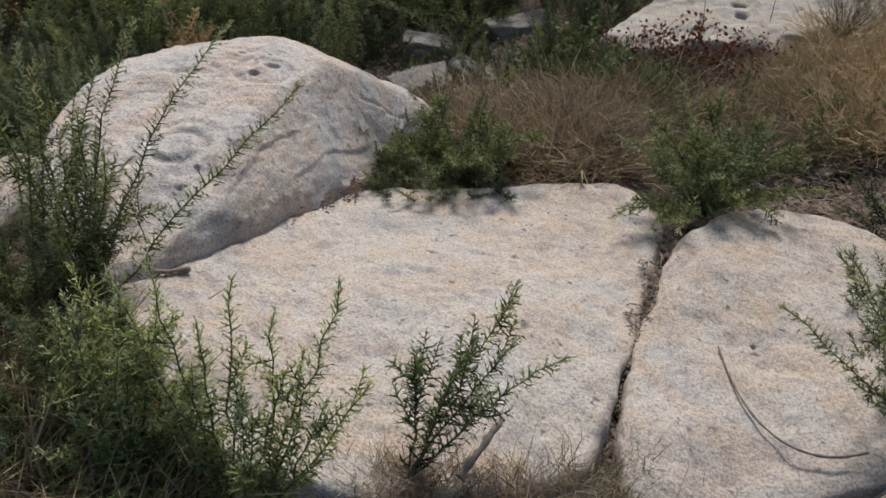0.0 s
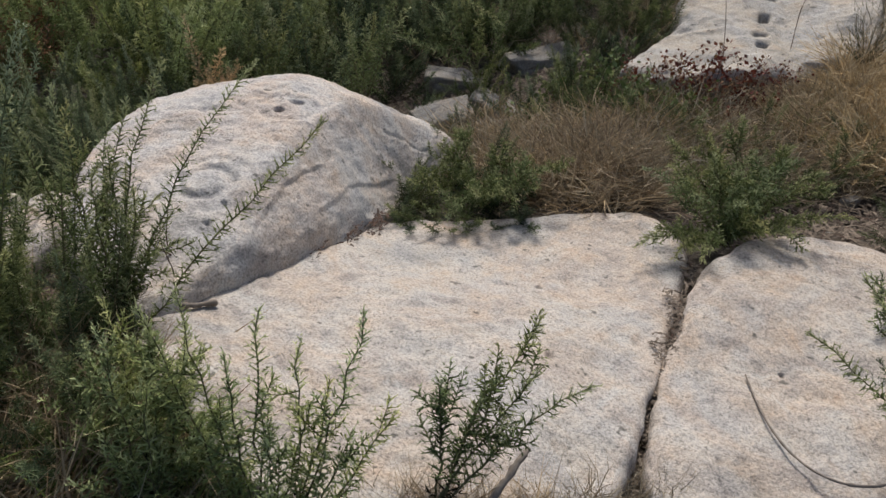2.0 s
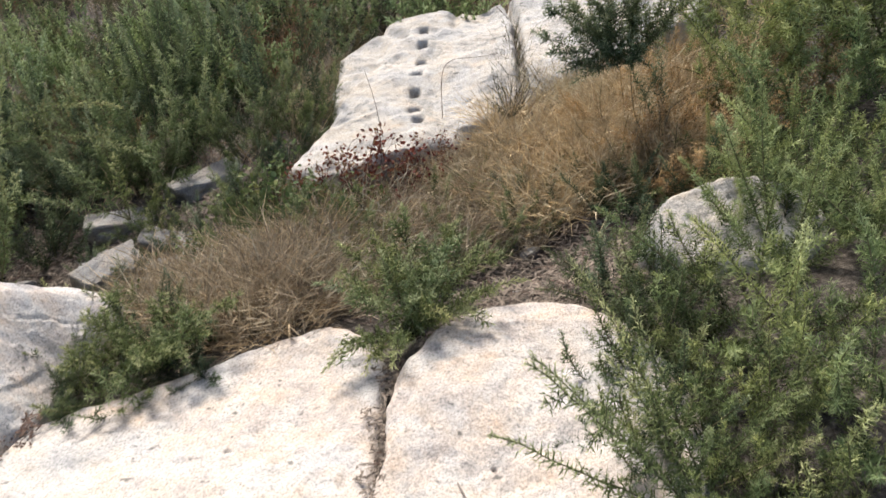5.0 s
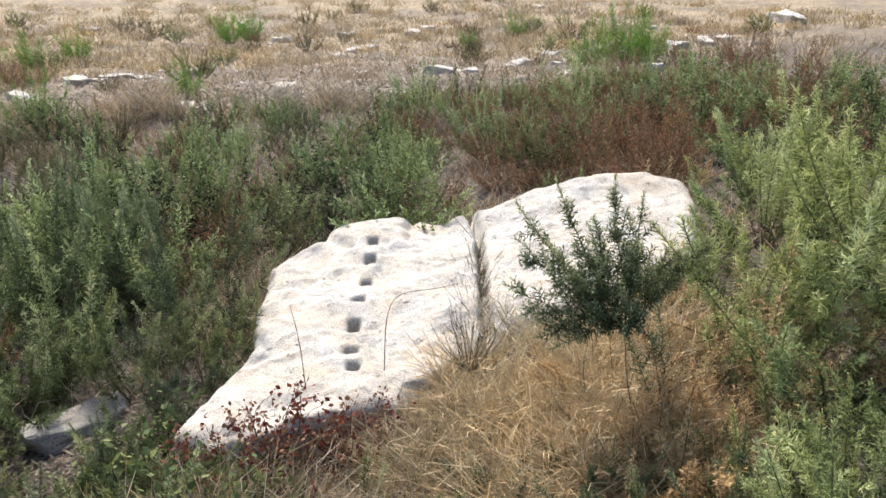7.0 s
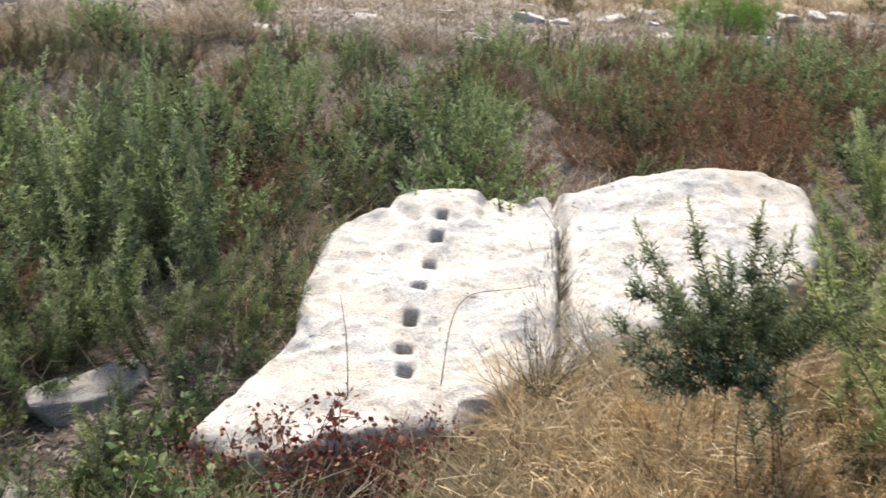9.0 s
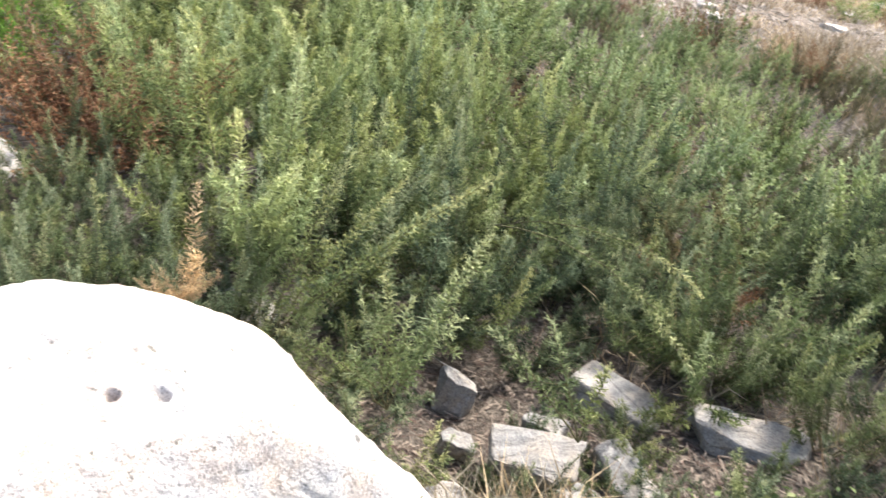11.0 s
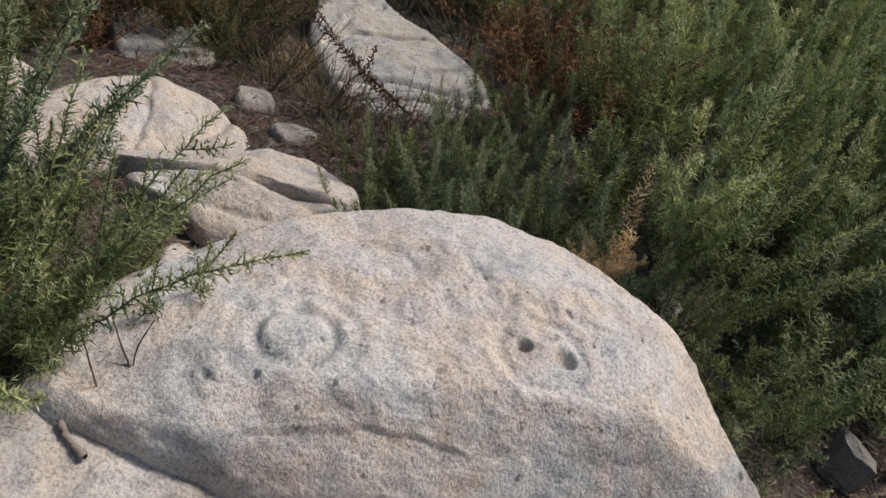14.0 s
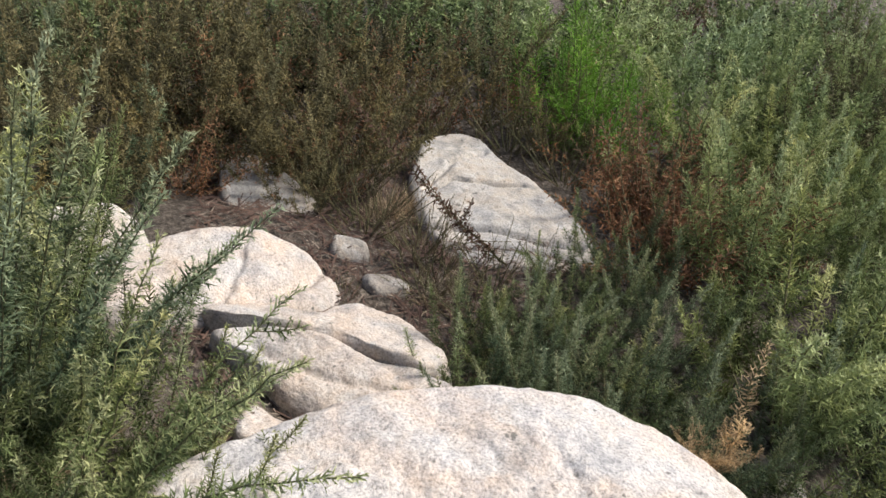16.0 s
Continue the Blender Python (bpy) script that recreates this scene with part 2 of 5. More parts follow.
def groove(points, width, depth):
    """A crack along a line of points; its ends run out."""
    p = np.array(points, float)

    def f(px, py):
        best = np.full(px.shape, 9.0)
        q = np.stack([px, py, np.zeros_like(px)], -1)
        px, py = px + 0.006 * fbm(q, 0.05, 3, 31), py + 0.006 * fbm(q, 0.05, 3, 32)
        for a, b in zip(p[:-1], p[1:]):
            ab = b - a
            t = np.clip(((px - a[0]) * ab[0] + (py - a[1]) * ab[1]) / (ab @ ab), 0, 1)
            best = np.minimum(best, np.hypot(px - a[0] - t * ab[0], py - a[1] - t * ab[1]))
        return -depth * np.exp(-(best / width) ** 2)
    return f


def ledge(points, fade, depth):
    """A seam along a line that runs up in y: the stone on its +x side is set back, and comes out again further down."""
    p = np.array(points, float)

    def f(px, py):
        q = np.stack([px, py, np.zeros_like(px)], -1)
        d = px - np.interp(py, p[:, 1], p[:, 0]) + 0.004 * fbm(q, 0.05, 3, 33)
        run = np.clip((py - p[0, 1]) / 0.06, 0, 1) * np.clip((p[-1, 1] - py) / 0.06, 0, 1)
        return -depth * run * np.clip(d / 0.004, 0, 1) * np.exp(-np.clip(d, 0, 9) / fade)
    return f


def slot(x, y, dx, dy, long, wide, depth):
    """A square-cut wedge hole, longer along (dx, dy)."""
    def f(px, py):
        u, v = (px - x) * dx + (py - y) * dy, (py - y) * dx - (px - x) * dy
        return -depth / (1 + (u / long) ** 4 + (v / wide) ** 4)
    return f


def step(line, drops, width):
    """A steep face on the +x side of a line x(y), as deep as the drops say."""
    q = np.array(line, float)

    def f(px, py):
        d = px - np.interp(py, q[:, 1], q[:, 0])
        t = np.clip(d / width, 0, 1)
        return -np.interp(py, q[:, 1], drops) * t * t / (t + 0.15) * 1.15
    return f


OUTLINES = []


def boulder(name, outline, heights, base, mat, rim=0.06, flare=0.02, rings=90, around=220, rough=0.012, bumps=0.004, carve=(), seed=1, block=True):
    """A rock whose top is a sheet through the heights inside the outline, with a rounded rim and flanks down to base."""
    o = closed_curve(outline, around)
    c = o.mean(0)
    top = surface(heights)
    s = np.linspace(0, 1, rings + 1)[1:] ** 0.85
    p = c + s[:, None, None] * (o - c)[None]
    reach = np.hypot(*(o - c).T)[None] * (1 - s[:, None])
    r = rim * (1 + 0.35 * value_noise(np.c_[o * 4, np.zeros(around)], seed + 50))[None]
    inside = np.clip(1 - reach / r, 0, 1)
    z = top(p[..., 0], p[..., 1]) - r * (1 - np.sqrt(np.clip(1 - inside ** 2, 0, 1)))
    for f in carve:
        z = z + f(p[..., 0], p[..., 1])
    layers = [np.dstack([p, z])]
    out = (o - c) / np.hypot(*(o - c).T)[:, None]
    edge = layers[0][-1]
    floor = np.minimum(base, edge[:, 2] - 0.03)
    steps = 14
    for k in range(1, steps + 1):
        f = k / steps
        xy = edge[:, :2] + out * flare * math.sin(f * 1.9)
        layers.append(np.c_[xy, edge[:, 2] * (1 - f) + floor * f][None])
    v = np.concatenate(layers, 0)
    q = v + 3.1 * seed
    v[..., 2] += rough * fbm(q, 0.22, 3, seed) + bumps * fbm(q, 0.035, 3, seed + 9)
    wall = np.clip((np.arange(len(v)) - rings * 0.85) / (rings * 0.15), 0, 1)[:, None]
    v[..., 0] += wall * (1.2 * rough * fbm(q, 0.15, 3, seed + 3) + bumps * fbm(q, 0.03, 2, seed + 5))
    v[..., 1] += wall * (1.2 * rough * fbm(q, 0.15, 3, seed + 4) + bumps * fbm(q, 0.03, 2, seed + 6))
    m, n = v.shape[:2]
    idx = np.arange(m * n).reshape(m, n)
    a, b = idx[:-1], idx[1:]
    f = np.stack([a, b, np.roll(b, -1, 1), np.roll(a, -1, 1)], -1).reshape(-1, 4)
    mid = m * n
    verts = np.r_[v.reshape(-1, 3), [v[0].mean(0)]]
    cap = np.stack([np.full(n, mid), idx[0], np.roll(idx[0], -1), np.roll(idx[0], -1)], -1)
    quads = np.r_[f, cap]
    me = bpy.data.meshes.new(name)
    me.from_pydata(verts.tolist(), [], [tuple(x) if x[2] != x[3] else tuple(x[:3]) for x in quads.tolist()])
    me.polygons.foreach_set("use_smooth", np.ones(len(me.polygons), bool))
    me.update()
    me.materials.append(mat)
    if block:
        OUTLINES.append(np.array(o))
    return new(name, me)


def in_rock(x, y, margin=0.0):
    for o in OUTLINES:
        c = o.mean(0)
        q = c + (o - c) * (1 + margin / max(0.05, np.hypot(*(o - c).T).mean()))
        x1, y1 = q[:, 0], q[:, 1]
        x2, y2 = np.roll(x1, -1), np.roll(y1, -1)
        cross = (y1 > y) != (y2 > y)
        with np.errstate(divide="ignore", invalid="ignore"):
            if (cross & (x < (x2 - x1) * (y - y1) / (y2 - y1) + x1)).sum() % 2:
                return True
    return False


# ---- ground ----
GROUND_POINTS = [(-6, -6, 0.1), (0, -6, 0.0), (7, -6, 0.0), (0, 0, 0.06), (-0.7, 0.4, 0.2), (0.8, 0.6, 0.0), (0.42, 1.75, 0.03), (0.3, 1.35, 0.075), (0.2, 2.25, -0.02),
                 (0.95, 2.35, -0.1), (1.4, 1.95, 0.04), (1.75, 1.85, 0.05), (1.55, 2.4, -0.05), (0.6, 3.1, -0.08), (0.0, 3.4, -0.17), (-0.07, 3.72, -0.17), (-0.85, 3.2, -0.31), (1.3, 3.3, -0.03),
                 (2.6, 3.0, 0.1), (2.8, 1.2, 0.1), (-1.2, 2.6, -0.1), (-1.6, 1.55, 0.03), (-2.5, 1.85, 0.03), (-2.35, 2.4, 0.03), (-2.9, 2.75, 0.0), (-2.1, 0.8, 0.2), (-3.4, 1.6, -0.05),
                 (-1.1, 1.0, 0.22), (0.5, 5.0, -0.25), (3.0, 5.0, -0.05), (-3, 5, -0.25), (0.4, 9.3, -0.2), (-5, 9, -0.3), (6, 9, -0.2), (0.5, 16, -0.68),
                 (5, 15, -0.65), (-6, 16, -0.7), (0, 26, -0.8), (12, 26, -0.6), (-12, 26, -0.8), (-8, 1, 0.1), (9, 2, 0.2)]
ground_height = surface(GROUND_POINTS)


def ground_z(x, y):
    x, y = np.asarray(x, float), np.asarray(y, float)
    far = np.clip((np.hypot(x, y - 8) - 16) / 10, 0, 1)
    z = ground_height(np.clip(x, -14, 14), np.clip(y, -8, 28)) * (1 - far) + far * -0.7
    p = np.stack([x, y, np.zeros_like(x)], -1)
    return z + 0.035 * fbm(p, 0.5, 4, 77) * (1 - 0.5 * far)


def build_ground():
    inner = np.r_[np.linspace(-4, 4, 170)]
    xs = np.r_[-3000, -600, -150, -50, np.linspace(-20, -4.2, 60), inner, np.linspace(4.2, 20, 60), 50, 150, 600, 3000]
    ys = np.r_[-3000, -600, -100, -30, np.linspace(-10, -1.2, 24), np.linspace(-1, 6, 150), np.linspace(6.1, 30, 150), 60, 150, 600, 3000]
    X, Y = np.meshgrid(xs, ys)
    v = np.dstack([X, Y, ground_z(X, Y)]).reshape(-1, 3)
    m, n = X.shape
    i = np.arange(m * n).reshape(m, n)
    f = np.stack([i[:-1, :-1], i[:-1, 1:], i[1:, 1:], i[1:, :-1]], -1).reshape(-1, 4)
    ob = new("ground", mesh_from("ground", v, f, SOIL, True))
    tagged(ob, "brown earth and litter running out to a straw-coloured clearing", "ground", kind="structure")


build_ground()

# ---- rocks ----
A_OUT = [(-0.88, 1.13), (-0.765, 1.28), (-0.67, 1.5), (-0.58, 1.72), (-0.49, 2.0), (-0.43, 2.3), (-0.34, 2.53), (-0.35, 2.62), (-0.52, 2.57), (-0.7, 2.48),
         (-0.88, 2.465), (-1.03, 2.425), (-1.13, 2.36), (-1.23, 2.27), (-1.31, 2.1), (-1.32, 1.8), (-1.24, 1.5), (-1.08, 1.24)]
A_TOP = [(-0.91, 1.2, 0.39), (-0.84, 1.47, 0.415), (-0.77, 1.6, 0.42), (-0.74, 1.8, 0.42), (-0.69, 2.01, 0.4), (-0.63, 2.24, 0.355), (-0.54, 2.4, 0.235),
         (-0.37, 2.58, 0.06), (-0.78, 1.31, 0.39), (-0.66, 1.56, 0.36), (-0.59, 1.72, 0.35), (-0.51, 1.98, 0.3), (-0.45, 2.22, 0.22),
         (-0.86, 1.65, 0.43), (-0.8, 2.03, 0.425), (-1.1, 2.04, 0.425), (-1.0, 1.8, 0.432), (-1.17, 1.8, 0.415), (-1.1, 1.4, 0.41), (-0.86, 2.38, 0.38), (-0.68, 2.44, 0.28), (-1.05, 2.34, 0.37), (-1.2, 2.2, 0.39)]
A_RIDGE = [(-0.93, 1.15), (-0.86, 1.4), (-0.785, 1.6), (-0.75, 1.8), (-0.71, 2.01), (-0.65, 2.24), (-0.56, 2.4), (-0.44, 2.55)]
carved = boulder("carved_boulder", A_OUT, A_TOP, -0.35, GRANITE, rim=0.06, flare=0.03, rings=210, around=440, rough=0.009, bumps=0.0045, seed=3, carve=[
    step(A_RIDGE, [0.0, 0.02, 0.09, 0.14, 0.18, 0.2, 0.14, 0.03], 0.2),
    ring(-0.885, 1.6, 0.072, 0.014, 0.011), ring(-0.88, 1.595, 0.122, 0.014, 0.0045), cup(-0.885, 1.6, 0.05, -0.005),
    ring(-0.79, 2.06, 0.085, 0.014, 0.008), ring(-0.79, 2.06, 0.13, 0.015, 0.003), cup(-0.809, 2.03, 0.014, 0.024), cup(-0.775, 2.108, 0.021, 0.034),
    ring(-0.95, 1.98, 0.07, 0.014, 0.004), ring(-1.05, 1.78, 0.09, 0.016, 0.004), ring(-0.97, 1.82, 0.2, 0.02, 0.003), cup(-1.02, 2.0, 0.03, 0.006), cup(-0.92, 1.8, 0.05, 0.004),
    cup(-0.823, 1.438, 0.008, 0.012), cup(-0.805, 1.52, 0.007, 0.012), cup(-0.668, 1.689, 0.006, 0.01),
    ledge([(-0.722, 1.45), (-0.724, 1.512), (-0.715, 1.589), (-0.702, 1.687), (-0.678, 1.786), (-0.64, 1.9)], 0.03, 0.011),
    ledge([(-0.64, 1.62), (-0.603, 1.786), (-0.586, 1.893), (-0.567, 1.959), (-0.532, 2.053), (-0.49, 2.2)], 0.035, 0.012),
    groove([(-0.543, 2.293), (-0.494, 2.347), (-0.42, 2.424)], 0.005, 0.006), groove([(-0.842, 2.194), (-0.826, 2.287)], 0.007, 0.008)])
tagged(carved, "large pale granite boulder with worn carved rings and cup marks", "boulder")

B_OUT = [(-0.87, 1.08), (-0.79, 1.29), (-0.715, 1.44), (-0.63, 1.63), (-0.55, 1.8), (-0.49, 1.93), (-0.28, 2.02), (0.05, 2.12), (0.32, 2.16), (0.44, 1.98), (0.424, 1.8),
         (0.36, 1.52), (0.288, 1.27), (0.23, 1.06), (0.15, 0.86), (-0.05, 0.76), (-0.28, 0.69), (-0.48, 0.72), (-0.68, 0.88)]
B_TOP = [(0, 1.63, 0.122), (0.036, 1.273, 0.205), (-0.72, 1.29, 0.305), (0.3, 1.38, 0.135), (0.42, 1.75, 0.07), (0.36, 2.12, 0.03), (0.02, 2.1, 0.03), (-0.45, 1.9, 0.1),
         (-0.66, 1.44, 0.25), (-0.58, 1.65, 0.185), (-0.3, 0.66, 0.33), (0.15, 0.9, 0.2), (-0.6, 0.8, 0.37), (-0.3, 1.2, 0.26)]
slab = boulder("granite_slab", B_OUT, B_TOP, -0.3, GRANITE_WARM, rim=0.025, rings=150, around=360, rough=0.01, seed=5, carve=[
    cup(0.001, 1.63, 0.008, 0.012), cup(0.036, 1.273, 0.011, 0.015), cup(-0.02, 1.3, 0.03, 0.004)])
tagged(slab, "broad flat warm-grey granite outcrop split by a crack", "rock")

D_OUT = [(0.47, 1.78), (0.6, 1.92), (0.8, 1.99), (1.02, 1.9), (1.15, 1.68), (1.14, 1.4), (1.0, 1.12), (0.78, 0.98), (0.5, 0.86), (0.3, 0.83), (0.235, 0.93),
         (0.28, 1.2), (0.345, 1.43), (0.402, 1.63)]
D_TOP = [(0.581, 1.605, 0.132), (0.594, 1.351, 0.12), (0.398, 1.04, 0.15), (0.35, 1.384, 0.14), (0.46, 1.74, 0.12), (0.8, 1.9, 0.1), (1.08, 1.6, 0.09), (0.8, 1.1, 0.1), (0.4, 0.88, 0.13)]
slab2 = boulder("granite_slab", D_OUT, D_TOP, -0.25, GRANITE_WARM, rim=0.028, rings=110, around=280, rough=0.010, seed=6, carve=[
    cup(0.594, 1.351, 0.008, 0.012), cup(0.398, 1.04, 0.008, 0.012)])
tagged(slab2, "low rounded granite outcrop beside the crack", "rock")

C_OUT = [(0.3, 3.28), (0.38, 3.46), (0.5, 3.62), (0.6, 3.8), (0.63, 4.02), (0.69, 4.45), (0.88, 4.76), (1.23, 4.95), (1.55, 4.86), (1.82, 4.78), (1.98, 4.78), (2.3, 4.75),
         (2.6, 4.7), (2.85, 4.5), (2.6, 3.95), (2.2, 3.72), (1.75, 3.62), (1.4, 3.5), (1.1, 3.33), (0.8, 3.22), (0.5, 3.16)]
C_TOP = [(0.4, 3.35, 0.03), (0.916, 3.462, 0.075), (0.984, 3.8, 0.07), (1.041, 3.979, 0.072), (1.185, 4.42, 0.075), (1.226, 4.553, 0.09), (0.7, 3.99, 0.06), (0.8, 4.4, 0.04),
         (1.23, 4.85, 0.1), (1.7, 4.7, 0.1), (1.4, 4.1, 0.1), (1.8, 4.2, 0.14), (1.4, 3.62, 0.07), (1.1, 3.42, 0.05), (2.3, 4.55, 0.26), (2.7, 4.4, 0.27), (2.3, 3.85, 0.17), (1.95, 4.65, 0.17), (1.75, 3.72, 0.1)]
HOLES = [(0.925, 3.501), (0.943, 3.645), (0.99, 3.832), (1.046, 4.016), (1.123, 4.238), (1.186, 4.441), (1.237, 4.618)]
drilled = boulder("split_boulder", C_OUT, C_TOP, -0.4, GRANITE_PALE, rim=0.07, flare=0.03, rings=150, around=380, rough=0.026, seed=8,
                  carve=[slot(x, y, 0.27, 0.963, 0.015 + 0.006 * (y - 3.4) + 0.003 * (k % 3), 0.0145 + 0.003 * (k % 2), 0.17) for k, (x, y) in enumerate(HOLES)] + [ring(0.86, 4.1, 0.06, 0.012, 0.008), ring(0.86, 4.1, 0.11, 0.012, 0.006),
                         groove([(1.42, 3.4), (1.5, 3.7), (1.62, 4.1), (1.74, 4.5), (1.8, 4.85)], 0.02, 0.09),
                         groove([(0.5, 3.62), (0.75, 3.7)], 0.02, 0.012), groove([(0.68, 4.02), (0.9, 4.35), (1.0, 4.7)], 0.04, 0.02), groove([(1.02, 3.3), (1.05, 3.7), (1.18, 4.2), (1.3, 4.6)], 0.03, 0.012), groove([(1.0, 4.9), (1.12, 4.6)], 0.03, 0.03), groove([(1.5, 4.9), (1.42, 4.6)], 0.03, 0.03)])
tagged(drilled, "long bleached granite boulder with a row of square wedge holes", "boulder")

stone = boulder("boulder", [(1.31, 2.06), (1.37, 2.16), (1.5, 2.21), (1.72, 2.22), (1.92, 2.12), (1.92, 1.96), (1.72, 1.88), (1.48, 1.92)],
                [(1.33, 2.08, 0.07), (1.45, 2.13, 0.17), (1.72, 2.15, 0.18), (1.86, 2.05, 0.12), (1.6, 1.98, 0.11), (1.42, 1.98, 0.09)], -0.2, GRANITE_PALE, rim=0.035, rings=60, around=160, rough=0.014, seed=11)
tagged(stone, "pale rounded boulder half hidden in gorse", "boulder")

SLABS = [
    ("granite_slab", [(-1.8, 1.29), (-1.7, 1.4), (-1.59, 1.485), (-1.5, 1.6), (-1.44, 1.72), (-1.46, 1.85), (-1.56, 1.94), (-1.65, 1.86), (-1.69, 1.74), (-1.785, 1.62), (-1.825, 1.48)],
     [(-1.78, 1.34, 0.17), (-1.69, 1.42, 0.15), (-1.5, 1.62, 0.13), (-1.46, 1.82, 0.16), (-1.6, 1.88, 0.16), (-1.78, 1.55, 0.19), (-1.68, 1.72, 0.185)], "flat warm granite slab behind the carved boulder", 0.05),
    ("granite_slab", [(-1.9, 1.26), (-1.85, 1.38), (-1.822, 1.5), (-1.783, 1.63), (-1.685, 1.755), (-1.645, 1.87), (-1.74, 1.95), (-1.87, 1.88), (-1.95, 1.82), (-2.01, 1.68), (-1.93, 1.57), (-1.97, 1.45), (-1.965, 1.35)],
     [(-1.9, 1.33, 0.17), (-1.85, 1.5, 0.185), (-1.72, 1.76, 0.18), (-1.95, 1.7, 0.14), (-1.8, 1.88, 0.14), (-1.92, 1.55, 0.15)], "flat granite slab with a seam, beside gorse", 0.03),
    ("granite_slab", [(-1.86, 1.0), (-1.87, 1.2), (-1.94, 1.42), (-2.02, 1.6), (-2.15, 1.67), (-2.28, 1.58), (-2.35, 1.4), (-2.25, 1.15), (-2.13, 1.0), (-2.0, 0.95)],
     [(-1.9, 1.1, 0.18), (-2.1, 1.2, 0.2), (-2.25, 1.4, 0.19), (-2.2, 1.6, 0.12), (-2.02, 1.4, 0.17), (-2.1, 1.63, 0.1)], "rounded warm granite slab with a dark broken end", 0.06),
    ("rock", [(-1.61, 1.4), (-1.57, 1.46), (-1.49, 1.53), (-1.42, 1.46), (-1.45, 1.37)], [(-1.58, 1.42, 0.1), (-1.5, 1.5, 0.11), (-1.46, 1.42, 0.14)], "small granite block beside the carved boulder", 0.03),
    ("rock", [(-2.12, 0.7), (-2.19, 0.79), (-2.21, 0.89), (-2.27, 1.0), (-2.2, 1.09), (-2.1, 1.09), (-1.97, 0.95), (-1.92, 0.78), (-2.0, 0.68)], [(-2.1, 0.78, 0.3), (-2.18, 0.98, 0.3), (-2.0, 0.85, 0.27), (-2.1, 1.04, 0.24), (-2.12, 0.9, 0.34)], "rounded grey-white granite boulder", 0.06),
    ("granite_slab", [(-2.94, 2.0), (-3.35, 2.1), (-3.4, 2.32), (-3.19, 2.42), (-2.85, 2.55), (-2.6, 2.62), (-2.39, 2.61), (-2.31, 2.45), (-2.34, 2.25), (-2.38, 2.12), (-2.62, 2.0)],
     [(-2.45, 2.2, 0.05), (-2.42, 2.55, 0.07), (-2.79, 2.5, 0.1), (-2.9, 2.1, 0.08), (-3.3, 2.3, 0.1), (-2.6, 2.3, 0.1)], "long bleached granite slab with weathered grooves", 0.05),
    ("rock", [(-2.18, 1.78), (-2.2, 1.9), (-2.26, 1.86), (-2.26, 1.75)], [(-2.2, 1.82, 0.06), (-2.24, 1.8, 0.065)], "small flat granite stone among twigs", 0.02),
    ("rock", [(-2.36, 1.66), (-2.37, 1.77), (-2.44, 1.77), (-2.45, 1.66)], [(-2.38, 1.7, 0.08), (-2.42, 1.72, 0.09)], "small rounded granite stone", 0.03),
    ("rock", [(-2.7, 1.3), (-2.65, 1.52), (-2.8, 1.62), (-3.1, 1.42), (-3.05, 1.25)], [(-2.75, 1.45, 0.06), (-3.0, 1.38, 0.08)], "grey stone half buried under brown gorse", 0.03),
]
SLAB_SEAMS = {5: [groove([(-2.63, 1.95), (-2.56, 2.2), (-2.42, 2.55)], 0.012, 0.03), groove([(-2.79, 1.97), (-2.95, 2.17), (-2.87, 2.45)], 0.012, 0.025), groove([(-2.5, 2.05), (-2.44, 2.3), (-2.36, 2.5)], 0.01, 0.02), groove([(-2.9, 2.05), (-3.1, 2.2), (-3.2, 2.35)], 0.015, 0.02)],
              2: [groove([(-2.0, 1.42), (-2.12, 1.55), (-2.22, 1.62)], 0.03, 0.03), groove([(-1.9, 1.3), (-2.1, 1.36), (-2.3, 1.38)], 0.012, 0.012)], 0: [groove([(-1.75, 1.4), (-1.62, 1.6), (-1.55, 1.8)], 0.015, 0.01)]}
for k, (name, outline, heights, label, blunt) in enumerate(SLABS):
    small = len(outline) < 6
    ob = boulder(name, outline, heights, -0.15, GRANITE_PALE if k in (4, 5) else GRANITE_GREY if k > 5 else GRANITE_WARM, rim=blunt, rings=30 if small else 60, around=90 if small else 180, rough=0.008 if small else 0.012, seed=20 + k, carve=SLAB_SEAMS.get(k, ()))
    tagged(ob, label, "rock")

